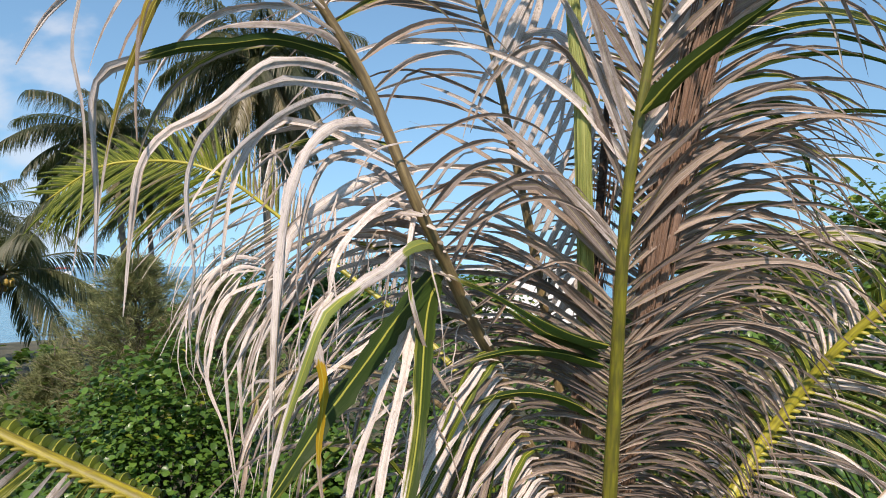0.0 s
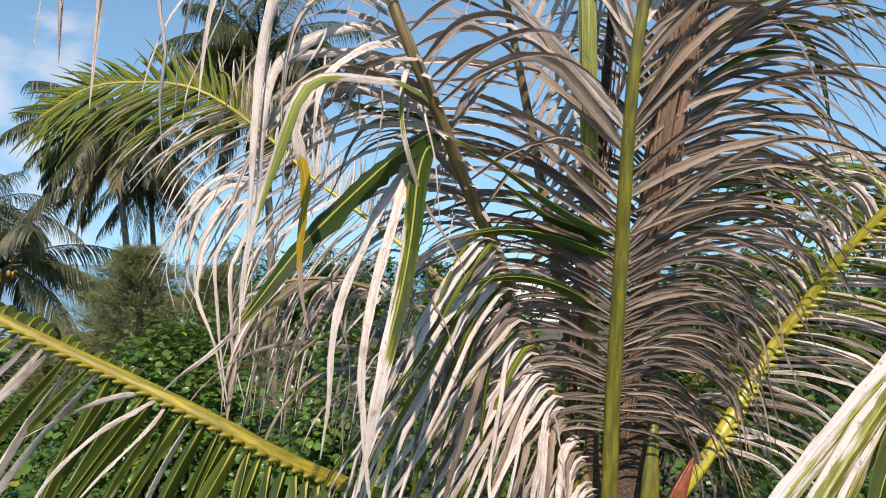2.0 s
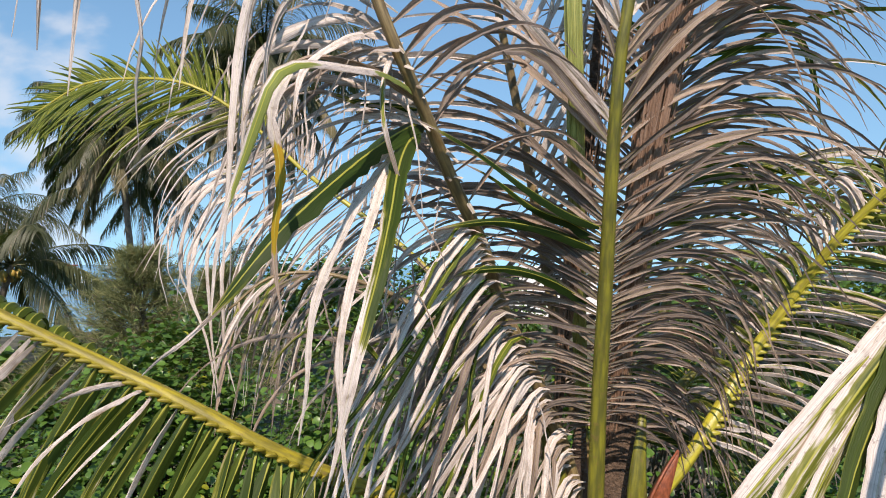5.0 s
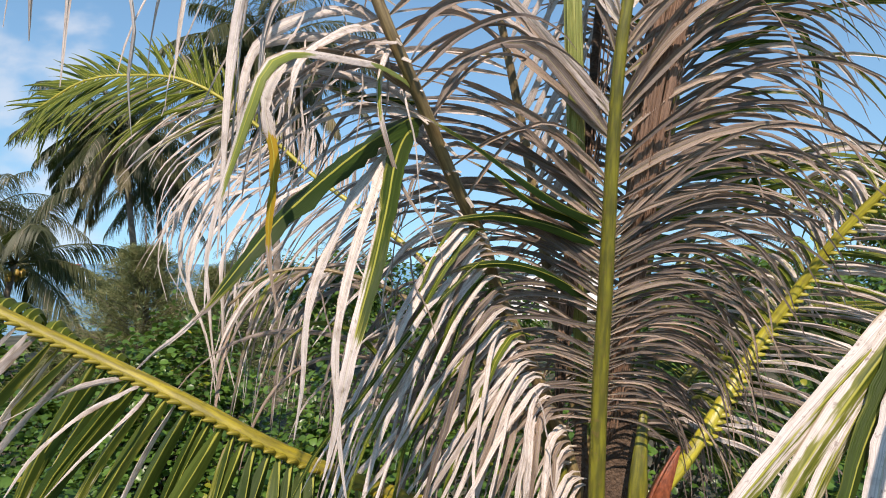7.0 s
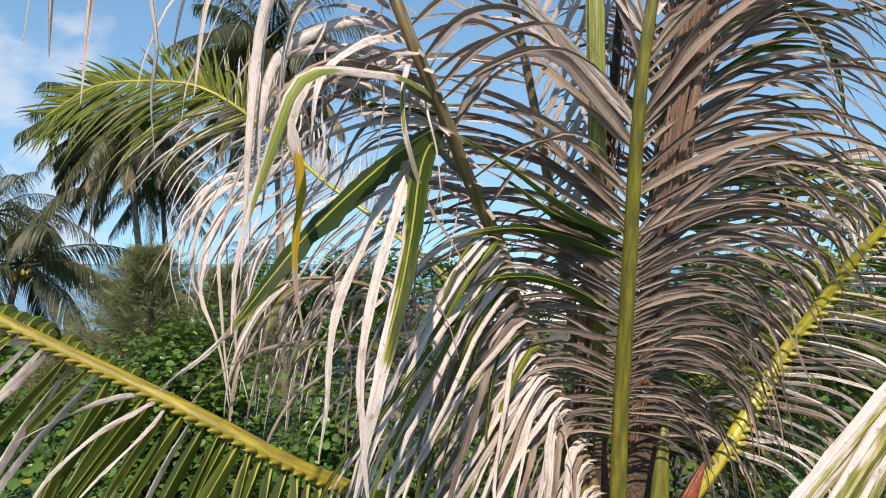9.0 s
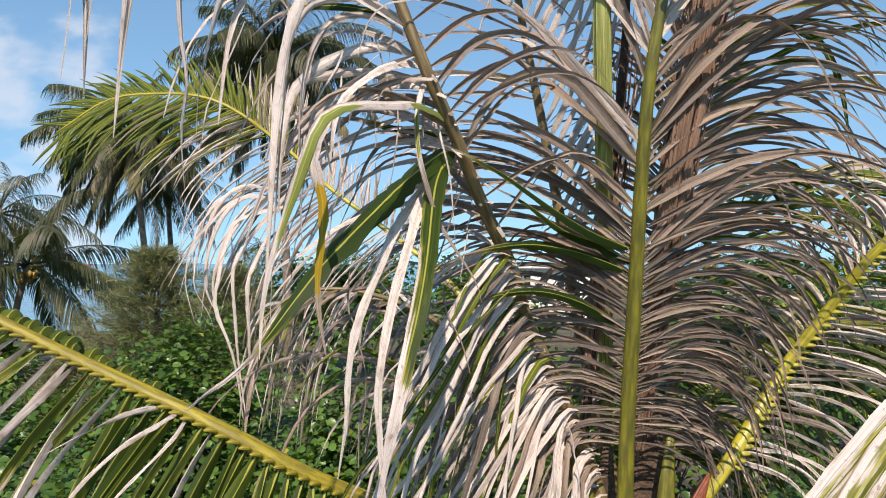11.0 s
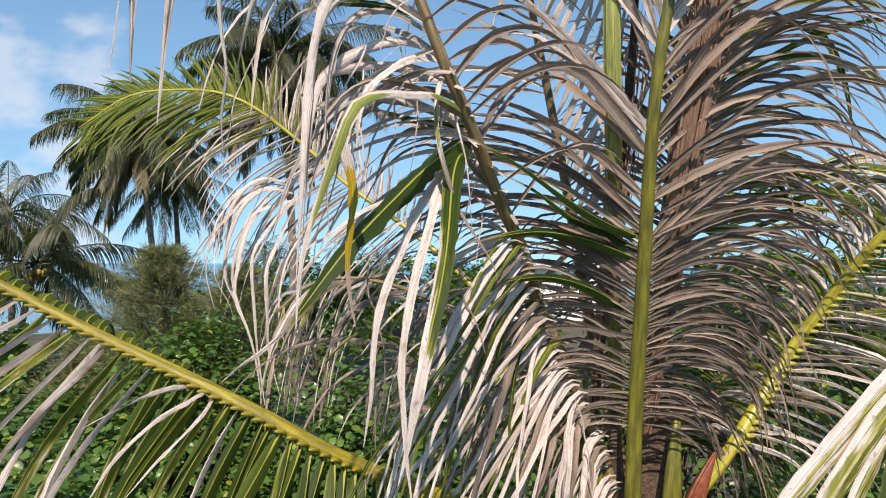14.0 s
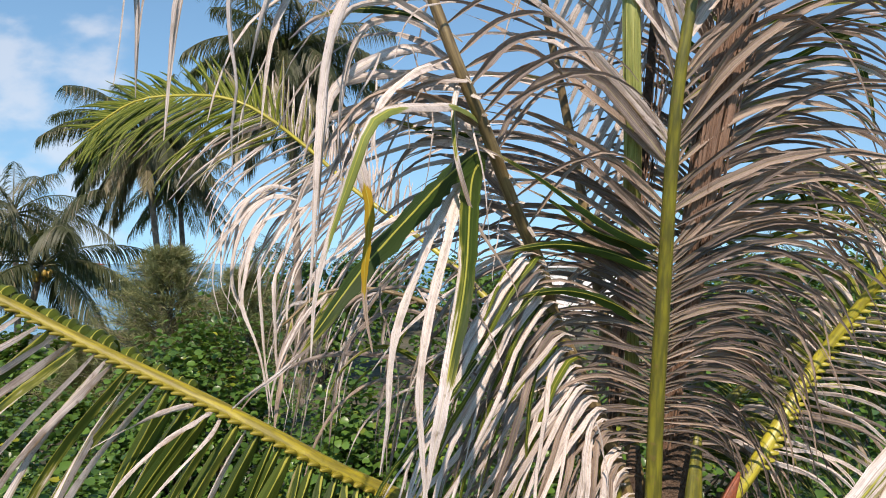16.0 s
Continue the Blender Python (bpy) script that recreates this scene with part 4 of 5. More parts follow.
strand([(-0.616, 2, 5.232), (-0.632, 1.94, 5.151), (-0.63, 1.9, 5.061), (-0.615, 1.9, 5.003), (-0.584, 1.9, 4.936), (-0.562, 1.9, 4.892)], 0.011, 0.97, 0.08, 0.5, 0.5, 0.9)
strand([(-0.508, 2, 5.232), (-0.55, 1.94, 5.136), (-0.556, 1.9, 5.032), (-0.559, 1.9, 4.964), (-0.52, 1.9, 4.87), (-0.496, 1.9, 4.774), (-0.486, 1.9, 4.681)], 0.015, 0.97, 0.1, 0.5, 0.5, 0.9)
strand([(-0.462, 2, 5.216), (-0.506, 1.94, 5.129), (-0.513, 1.9, 5.055), (-0.508, 1.9, 4.918), (-0.501, 1.9, 4.812), (-0.481, 1.9, 4.674)], 0.013, 0.97, 0.14, 0.5, 0.5, 0.9)
strand([(-0.447, 2, 5.186), (-0.476, 1.94, 5.092), (-0.479, 1.9, 5.013), (-0.478, 1.9, 4.908), (-0.458, 1.9, 4.812), (-0.447, 1.9, 4.709)], 0.015, 0.97, 0.18, 0.5, 0.5, 0.9)
strand([(-0.4, 2, 5.14), (-0.439, 1.94, 5.063), (-0.45, 1.9, 4.977), (-0.444, 1.9, 4.878), (-0.429, 1.9, 4.78), (-0.424, 1.9, 4.668)], 0.012, 0.97, 0.2, 0.5, 0.5, 0.9)
strand([(-0.418, 2.05, 5.237), (-0.478, 2, 5.231), (-0.537, 1.96, 5.182), (-0.572, 1.94, 5.107), (-0.586, 1.94, 5.019), (-0.563, 1.94, 4.918)], 0.018, 0.97, 0.06, 0.5, 0.5, 0.7)
strand([(-0.483, 2.1, 5.293), (-0.545, 2.05, 5.293), (-0.601, 2, 5.232), (-0.636, 1.98, 5.139), (-0.643, 1.98, 5.049)], 0.019, 0.97, 0.04, 0.5, 0.5, 0.5)
strand([(-0.467, 2.1, 5.268), (-0.528, 2.05, 5.269), (-0.585, 2, 5.217), (-0.618, 1.98, 5.124), (-0.623, 1.98, 5.019), (-0.596, 1.98, 4.945)], 0.019, 0.97, 0.1, 0.5, 0.5, 0.5)

# torn frond close by on the land side: broad leaflets folding over and hanging
NEAR = [(0.461, 1.580, 4.289), (0.627, 1.420, 4.411), (0.718, 1.280, 4.615), (0.724, 1.200, 4.811), (0.717, 1.150, 4.940), (0.713, 1.080, 5.047), (0.711, 1.000, 5.116)]
near = frond(NEAR, (0.018, 0.008), STALK_YELLOW, (-0.3, -0.5, 0.8), 0.6, 0.98, 0.05,
    right=dict(angle=(60, 50), length=(0.45, 0.5), droop=(2.4, 2.2), width=(0.036,), dry=(0.8, 0.7), brown=(0.05,), lift=0.1, sweep=(0.2, -0.1, 0)),
    label="torn frond with broad green and white striped leaflets folded over")
def strap(ctrl, width, dry, luck):
    """A broad leaflet of the torn frond, folded over and hanging."""
    draped(near, ctrl, width * 0.9, dry, -0.5 if dry < 0.6 else 0.0, (-0.2, -1, 0.4), 0.42, RNG.normal() * 0.15, luck, n=24)


strap([(0.756, 1.200, 4.967), (0.676, 1.130, 4.987), (0.602, 1.110, 4.928), (0.514, 1.090, 4.848), (0.420, 1.070, 4.754), (0.264, 1.060, 4.579)], 0.042, 0.45, 0.35)
strap([(0.751, 1.190, 4.964), (0.672, 1.120, 4.982), (0.595, 1.100, 4.907), (0.524, 1.080, 4.829), (0.455, 1.060, 4.747), (0.337, 1.050, 4.587)], 0.042, 0.44, 0.3)
strap([(0.748, 1.190, 4.957), (0.670, 1.120, 4.976), (0.598, 1.100, 4.888), (0.539, 1.080, 4.814), (0.487, 1.060, 4.741), (0.394, 1.050, 4.589)], 0.038, 0.44, 0.4)
strap([(0.744, 1.180, 4.958), (0.666, 1.110, 4.977), (0.606, 1.090, 4.890), (0.560, 1.070, 4.817), (0.523, 1.050, 4.743), (0.459, 1.040, 4.597)], 0.046, 0.12, 0.2)
strap([(0.739, 1.170, 4.959), (0.663, 1.100, 4.978), (0.618, 1.080, 4.885), (0.580, 1.060, 4.820), (0.555, 1.050, 4.741), (0.503, 1.040, 4.598)], 0.052, 0.97, 0.6)
strap([(0.745, 1.160, 4.966), (0.670, 1.090, 4.987), (0.629, 1.070, 4.888), (0.609, 1.060, 4.821), (0.595, 1.050, 4.741), (0.561, 1.040, 4.599)], 0.050, 0.98, 0.3)
strap([(0.750, 1.150, 4.971), (0.677, 1.080, 4.991), (0.648, 1.060, 4.890), (0.634, 1.050, 4.824), (0.622, 1.040, 4.746), (0.592, 1.030, 4.607)], 0.050, 0.34, 0.25)
strap([(0.742, 1.200, 5.000), (0.671, 1.140, 5.022), (0.645, 1.120, 4.963), (0.644, 1.120, 4.884), (0.646, 1.120, 4.806), (0.619, 1.110, 4.554)], 0.018, 0.97, 0.5)

# unopened spear leaf, ribbed by its folded leaflets
def spear_leaf(name, ctrl, radius, mat, label, ribs, rib_mat=None, loose=0.0):
    pts = spline(ctrl, 40)
    s = np.linspace(0, 1, 41)
    radii = radius * (0.55 + 1.0 * s - 1.25 * s**2 + 0.02).clip(0.05, 1)
    bag = Bag()
    tube(bag, pts, radii, 14, 0.7)
    core = part(name, bag, mat, palm, label)
    tan = np.gradient(pts, axis=0)
    for j in range(ribs):
        a = 2 * math.pi * (j + RNG.uniform(-0.3, 0.3)) / ribs
        i0, i1 = int(RNG.integers(0, 16)), int(RNG.integers(26, 40))
        line, r = [], 1.0 + RNG.uniform(0.0, 0.12)
        for k in np.linspace(i0, i1, 16):
            i = int(k)
            side = unit(cross(tan[i], (0, -1, 0)))
            nor = cross(side, unit(tan[i]))
            f = (k - i0) / (i1 - i0)
            out = radii[i] * r + loose * f**2 * RNG.uniform(0.6, 1.1)
            line.append(pts[i] + side * math.cos(a + 0.25 * f) * out + nor * math.sin(a + 0.25 * f) * out * 0.75)
        line = np.array(line)
        rib = Bag()
        face = unit(line[8] - pts[int((i0 + i1) / 2)])
        dry = 0.97 if loose else RNG.uniform(0.2, 0.5)
        blade(rib, line, radius * RNG.uniform(0.35, 0.6), face, (dry, RNG.uniform(0.85, 1.0), RNG.uniform(0.75, 1.2) if loose else 0.1), 0.9, RNG.normal() * 0.3, 0.1, 0.05)
        part("leaflet", rib, rib_mat or LEAF, core)
    return core


spear_leaf("spear_leaf", [(0.410, 1.840, 4.552), (0.395, 1.790, 4.812), (0.368, 1.680, 5.068), (0.342, 1.550, 5.282), (0.327, 1.490, 5.466), (0.322, 1.470, 5.574), (0.302, 1.450, 5.759), (0.286, 1.420, 5.953), (0.266, 1.380, 6.150)], 0.021, SPEAR, "folded pale green spear leaf standing in the crown", 26, SPEAR)
spear_leaf("spear_leaf", [(0.434, 1.780, 4.522), (0.457, 1.730, 4.736), (0.468, 1.650, 4.963), (0.471, 1.565, 5.175), (0.489, 1.520, 5.349), (0.520, 1.500, 5.536), (0.544, 1.480, 5.660), (0.566, 1.460, 5.759), (0.601, 1.420, 5.926), (0.644, 1.380, 6.101)], 0.028, FIBRE, "rust-brown dead spear leaf, its leaflets bundled", 60, DEAD_SPEAR, loose=0.03)
spear_leaf("spear_leaf", [(0.329, 1.720, 4.667), (0.335, 1.700, 4.792), (0.347, 1.690, 4.937), (0.363, 1.680, 5.068), (0.381, 1.670, 5.209), (0.395, 1.660, 5.349), (0.402, 1.640, 5.484), (0.408, 1.620, 5.627)], 0.017, FIBRE, "thin brown bundle of dead leaflets", 26, DEAD_SPEAR, loose=0.03)

# trunk, sheathing leaf bases and an opened spathe
trunk_pts = spline([(0.42, 1.72, -0.1), (0.40, 1.73, 1.5), (0.41, 1.72, 3.0), (0.42, 1.70, 4.45)], 60)
bag = Bag()
tube(bag, trunk_pts, [(0.15 - 0.02 * k / 60) * (1.05 if k % 3 == 0 else 1.0) + 0.07 * math.exp(-k / 5) for k in range(61)], 20)
part("trunk", bag, BARK, palm, "grey ringed trunk")
for ctrl, r, mat in (([(0.366, 1.700, 4.398), (0.369, 1.700, 4.540), (0.373, 1.700, 4.623), (0.379, 1.700, 4.683)], 0.030, FIBRE), ([(0.484, 1.660, 4.430), (0.485, 1.660, 4.568), (0.495, 1.670, 4.657), (0.504, 1.680, 4.719)], 0.021, STALK), ([(0.346, 1.660, 4.417), (0.323, 1.660, 4.555), (0.312, 1.660, 4.636), (0.295, 1.660, 4.694)], 0.030, STALK), ([(0.462, 1.750, 4.362), (0.470, 1.750, 4.534), (0.477, 1.750, 4.645), (0.493, 1.760, 4.755)], 0.05, FIBRE)):
    pts = spline(ctrl, 10)
    bag = Bag()
    tube(bag, pts, [r * (1.25 - 0.9 * (k / 10) ** 1.5) for k in range(11)], 12, 0.5)
    part("leaf_base", bag, mat, palm)
bag = Bag()
pts = spline([(0.441, 1.520, 4.539), (0.464, 1.500, 4.618), (0.491, 1.500, 4.664), (0.519, 1.510, 4.694)], 14)
blade(bag, pts, 0.085, (0.5, -0.8, 0.3), (0, 0.5, 0), -0.9, 0, 0.3)
spathe = part("spathe", bag, SPATHE, palm, "opened red-brown flower spathe")
sol = spathe.modifiers.new("thickness", "SOLIDIFY")
sol.thickness = 0.004

# ---------------------------------------------------------------- ground, sea and far things
def sheet(name, verts, mat, label, category):
    me = bpy.data.meshes.new(name)
    bm = bmesh.new()
    bm.faces.new([bm.verts.new(v) for v in verts])
    bm.to_mesh(me)
    bm.free()
    me.materials.append(mat)
    return tagged(new(name, me), label, category, kind="structure")


SAND = ground_material("scrub_ground", (0.030, 0.034, 0.015), (0.11, 0.10, 0.06), 0.35, 0.95, 0.08)
sea_mat, sn, sl, sb = material("sea")
sb.inputs["Base Color"].default_value, sb.inputs["Roughness"].default_value = (0.05, 0.16, 0.22, 1), 0.22
wave = noise_tex(sn, sl, sn.new("ShaderNodeTexCoord").outputs["Object"], 0.25, 4.0)
sbump = sn.new("ShaderNodeBump")
sbump.inputs["Strength"].default_value, sbump.inputs["Distance"].default_value = 0.5, 0.6
sl.new(wave, sbump.inputs["Height"])
sl.new(sbump.outputs[0], sb.inputs["Normal"])
sl.new(mix(sn, sl, wave, (0.05, 0.17, 0.26), (0.10, 0.28, 0.36)), sb.inputs["Base Color"])
sheet("water", [(-4000, -3000, -0.6), (4000, -3000, -0.6), (4000, 4600, -0.6), (-4000, 4600, -0.6)], sea_mat, "blue-green lagoon reaching the horizon", "sea")


def land():
    """Low coast: one sheet, highest inland, that dips under the water to the north-west."""
    n = 70
    xs, ys = np.linspace(-160, 420, n), np.linspace(-120, 330, n)
    v = []
    for y in ys:
        for x in xs:
            shore = 62 + 0.9 * (x + 22) if x < 40 else 118 + 0.25 * (x - 40)
            shore = min(shore, 190)
            z = 0.9 * math.tanh((shore - y) / 9) - 0.9
            z += 0.18 * noise.noise((x * 0.12, y * 0.12, 3.0)) * (1 if abs(x) + abs(y) > 8 else 0.3)
            v.append((x, y, z))
    f = [(j * n + i, j * n + i + 1, (j + 1) * n + i + 1, (j + 1) * n + i) for j in range(n - 1) for i in range(n - 1)]
    me = bpy.data.meshes.new("ground")
    me.from_pydata(v, [], f)
    me.polygons.foreach_set("use_smooth", np.ones(len(f), bool))
    me.materials.append(SAND)
    return tagged(new("ground", me), "sandy coastal ground with dry scrub", "ground", kind="structure")


land()


def far_palm(x, y, top, length, fronds, lean, label, seed, nuts=True, dry=0.15, leaflets=34, low=-0.9, turn=0.0):
    """A palm at a distance: ringed trunk, drooping fronds each with its two rows of leaflets, and nuts."""
    rng = np.random.default_rng(seed)
    ob = thing("coconut_palm", (x, y, 0.0), label, "palm tree", "palms along the shore")
    crown = np.array((x + lean[0], y + lean[1], top))
    pts = spline([(x, y, -0.4), (x + lean[0] * 0.15, y + lean[1] * 0.15, top * 0.35), (x + lean[0] * 0.55, y + lean[1] * 0.55, top * 0.7), tuple(crown)], 30)
    bag = Bag()
    tube(bag, pts, [0.16 - 0.05 * k / 30 + 0.12 * math.exp(-k / 3) for k in range(31)], 10)
    part("trunk", bag, BARK, ob)
    for j in range(fronds):
        a = turn + j * 2.39996 + rng.normal() * 0.15
        rise = 1.25 + (low - 1.25) * (j + 0.5) / fronds + rng.normal() * 0.1
        size = length * rng.uniform(0.85, 1.1) * (0.8 if rise > 1.0 else 1.0)
        d = unit((math.cos(a) * math.cos(rise), math.sin(a) * math.cos(rise), math.sin(rise)))
        line, p = [crown + d * 0.1], crown + d * 0.1
        for k in range(14):
            d = unit(d - UP * (0.10 if rise > -0.3 else 0.05) * rng.uniform(0.8, 1.2))
            p = p + d * size / 14
            line.append(p)
        line = np.array(line)
        bag = Bag()
        tube(bag, line, [0.04 * (1 - k / 15) + 0.004 for k in range(15)], 5, tone=(0, 0.9, 0))
        tan = np.gradient(line, axis=0)
        old = rise < -0.45
        at = np.repeat(np.linspace(0.16, 0.99, leaflets), 2)
        m = len(at)
        k = at * 14
        i = np.minimum(k.astype(int), 13)
        q = line[i] + (line[i + 1] - line[i]) * (k - i)[:, None]
        t = units(tan[i])
        side = units(cross(t, np.broadcast_to(UP + 0.01, t.shape)))
        sgn = np.tile((-1.0, 1.0), m // 2)[:, None]
        dd = units(t * 0.75 + side * sgn * 0.85 + UP * rng.normal(0.15, 0.14, (m, 1)))
        far = (size * 0.30 * (1 - 0.5 * (2 * at - 1.0) ** 2) * rng.uniform(0.8, 1.15, m))[:, None]
        mids = [q]
        for _ in range(4):
            dd = units(dd - UP * rng.uniform(0.35, 0.9, (m, 1)) * (1.6 if old else 1.0))
            mids.append(mids[-1] + dd * far / 4)
        blades(bag, np.stack(mids, 1), 0.040 * length / 3.4, side * 0.2 + UP, np.stack([rng.random(m), rng.random(m), np.zeros(m)], 1))
        part("frond", bag, FAR_DRY if old and rng.random() < dry * 4 else FAR_GREEN, ob)
    if nuts:
        for j in range(9):
            a = rng.uniform(0, 6.3)
            c = crown + np.array((math.cos(a) * 0.28, math.sin(a) * 0.28, -0.3 - rng.uniform(0, 0.35)))
            bm = bmesh.new()
            bmesh.ops.create_uvsphere(bm, u_segments=10, v_segments=7, radius=0.12)
            for w in bm.verts:
                w.co.z *= 1.25
                w.co.xy *= 1 - 0.12 * w.co.z / 0.12
            bmesh.ops.translate(bm, verts=bm.verts, vec=c)
            part("coconut", bm, NUT, ob)
    return ob


def disc_leaves(bag, p, nor, size, rng, n=8):
    """Round, slightly cupped leaves at the places p."""
    m = len(p)
    nor = units(nor)
    side = units(cross(nor, rng.normal(size=(m, 3))))
    up = cross(nor, side)
    a = np.linspace(0, 2 * math.pi, n, endpoint=False)
    lobe = np.where(np.arange(n) == 0, 0.78, 1.0)
    ring = p[:, None] + size[:, None, None] * ((side[:, None] * np.cos(a)[:, None] * 0.95 + up[:, None] * np.sin(a)[:, None]) * lobe[:, None] + nor[:, None] * (0.10 + 0.22 * np.cos(2 * a))[:, None])
    verts = np.concatenate([p[:, None], ring], 1).reshape(-1, 3)
    fan = np.array([(0, j + 1, (j + 1) % n + 1) for j in range(n)])
    faces = (fan[None] + (np.arange(m) * (n + 1))[:, None, None]).reshape(-1, 3)
    uv = np.vstack([[(0.5, 0.5)], np.stack([0.5 + 0.5 * np.cos(a), 0.5 + 0.5 * np.sin(a)], 1)])
    tones = np.stack([rng.random(m), rng.random(m) ** 1.3, np.zeros(m)], 1)
    bag.add(verts, faces, np.tile(uv, (m, 1)), np.repeat(tones, n + 1, axis=0))


def bush(x, y, wide, deep, tall, leaves, size, label, seed, mat=None, name="sea_grape_bush"):
    """A mound of branches with leaves in clumps over them, uneven, with gaps."""
    rng = np.random.default_rng(seed)
    ob = thing(name, (x, y, 0.0), label, "bush", "bushes")
    wood, leafage = Bag(), Bag()
    clumps = []
    for j in range(max(10, leaves // 60)):
        a, h, r = rng.uniform(0, 6.283), rng.uniform(0.12, 1) ** 0.7, rng.uniform(0.35, 1) ** 0.5
        q = math.sqrt(max(0.05, 1 - (h * 0.92) ** 2)) * r
        bulge = 1 + 0.28 * noise.noise((a * 1.3 + seed, h * 2.3, 0.5))
        clumps.append(np.array((x + math.cos(a) * wide * 0.5 * q * bulge, y + math.sin(a) * deep * 0.5 * q * bulge, tall * h * bulge)))
        base = np.array((x + rng.normal() * wide * 0.06, y + rng.normal() * deep * 0.06, -0.2))
        if j % 2 == 0:
            mid = (base + clumps[-1]) / 2 + np.array((0, 0, tall * 0.08)) + rng.normal(size=3) * 0.1
            tube(wood, spline([base, mid, clumps[-1]], 6), [0.03 * (1 - k / 8) + 0.005 for k in range(7)], 5)
    each = max(1, leaves // len(clumps))
    at = np.repeat(np.array(clumps), each, axis=0)
    spread = np.repeat(rng.uniform(0.10, 0.24, len(clumps)) * max(1.0, tall / 2.2), each)[:, None]
    p = at + rng.normal(size=at.shape) * spread
    p = p[p[:, 2] > 0.05]
    out = units(p - np.array((x, y, tall * 0.3)))
    disc_leaves(leafage, p, out * 0.6 + UP * 0.7 + rng.normal(size=p.shape) * 0.45, size * rng.uniform(0.55, 1.2, len(p)), rng)
    part("branchwork", wood, TWIG, ob)
    part("foliage", leafage, mat or GRAPE, ob, kind="stuff")
    return ob


def needle_tree(x, y, wide, tall, plumes, label, seed):
    """A shore she-oak: thin trunk, rising limbs and plumes of fine hanging needles."""
    rng = np.random.default_rng(seed)
    ob = thing("ironwood_tree", (x, y, 0.0), label, "tree", "needle trees")
    wood, fine = Bag(), Bag()
    tube(wood, spline([(x, y, -0.3), (x + 0.1, y, tall * 0.5), (x, y, tall * 0.98)], 12), [0.07 * (1 - k / 13) + 0.008 for k in range(13)], 7)
    for j in range(plumes):
        h = rng.uniform(0.08, 1.0)
        a = rng.uniform(0, 6.283)
        reach = wide * 0.5 * (1 - h**1.6 * 0.85) * rng.uniform(0.35, 1.1)
        base = np.array((x, y, tall * h * 0.8))
        tip = np.array((x + math.cos(a) * reach, y + math.sin(a) * reach, min(tall * h * 0.8 + reach * rng.uniform(0.2, 0.7), tall * 1.03)))
        line = spline([base, (base + tip) / 2 + UP * 0.06, tip], 6)
        if j % 3 == 0:
            tube(wood, line, [0.018 * (1 - k / 7) + 0.003 for k in range(7)], 4)
        m = 44
        p = line[rng.integers(3, 7, m)] + rng.normal(size=(m, 3)) * 0.035
        dd = units(unit(tip - base) * 0.7 + UP * rng.uniform(0.0, 0.8, (m, 1)) + rng.normal(size=(m, 3)) * 0.33)
        mids = [p]
        for _ in range(2):
            dd = units(dd - UP * 0.25)
            mids.append(mids[-1] + dd * rng.uniform(0.08, 0.16, (m, 1)))
        blades(fine, np.stack(mids, 1), 0.016, rng.normal(size=(m, 3)), np.stack([np.full(m, rng.random()) * 0.75 + rng.random(m) * 0.25, rng.random(m), np.zeros(m)], 1), 0.2)
    part("trunk", wood, TWIG, ob)
    part("foliage", fine, NEEDLE, ob, kind="stuff")
    return ob


far_palm(-13.9, 26.5, 10.6, 3.8, 44, (-0.8, -0.4), "tall coconut palm with drooping dark fronds beside the lagoon", 11, leaflets=86)
far_palm(-19.3, 25.0, 5.0, 5.4, 18, (0.9, 0.0), "short coconut palm with ripe yellow coconuts", 12, leaflets=86, low=-0.3, turn=1.2)
far_palm(-6.3, 21.5, 12.3, 3.9, 48, (-0.4, -0.3), "tall coconut palm with a dense crown of weathered fronds", 13, dry=0.15, leaflets=86, low=-1.25)
far_palm(-23.4, 30.0, 7.6, 4.6, 26, (-0.5, 0.2), "coconut palm with upswept dark fronds at the shore", 15, nuts=False, leaflets=46)
far_palm(-14.6, 30.0, 9.2, 3.6, 24, (-0.6, 0.2), "coconut palm with a leaning dark trunk", 14, nuts=False)
for j, (x, y, top) in enumerate(((-25.5, 72, 6.9), (-21.5, 66, 6.0), (-29.5, 78, 6.4), (-16.0, 74, 6.2), (-11.0, 70, 5.6), (16, 62, 6.5), (23, 58, 6.0), (31, 66, 7.0))):
    far_palm(x, y, top, 3.4, 16, (RNG.uniform(-0.4, 0.4), 0.0), "low coconut palm in the grove beyond the bushes", 40 + j, nuts=False, leaflets=16, low=-0.6)

bush(-4.3, 9.4, 3.6, 3.0, 3.5, 11016, 0.055, "sea grape bush with glossy round green leaves", 21)
bush(-1.2, 9.0, 4.0, 3.0, 3.15, 9792, 0.055, "sea grape bush with glossy round green leaves", 22)
bush(2.6, 9.6, 4.4, 3.2, 3.6, 7956, 0.055, "sea grape bush with glossy round green leaves", 23)
bush(7.0, 10.0, 4.6, 3.4, 4.4, 7956, 0.055, "sea grape bush with glossy round green leaves", 24)
bush(-4.2, 6.2, 3.0, 2.4, 2.6, 7344, 0.052, "sea grape bush with glossy round green leaves, low among dry twigs", 25)
bush(0.2, 6.0, 3.4, 2.4, 2.4, 6120, 0.052, "sea grape bush with glossy round green leaves, low among dry twigs", 26)
bush(4.6, 6.4, 3.4, 2.4, 2.8, 6120, 0.052, "sea grape bush with glossy round green leaves, low among dry twigs", 27)
bush(-9.5, 12.5, 4.6, 3.4, 1.9, 2600, 0.09, "sea grape bush with glossy round green leaves", 35)
bush(-7.6, 8.6, 3.4, 3.0, 2.5, 7344, 0.055, "sea grape bush with glossy round green leaves", 36)
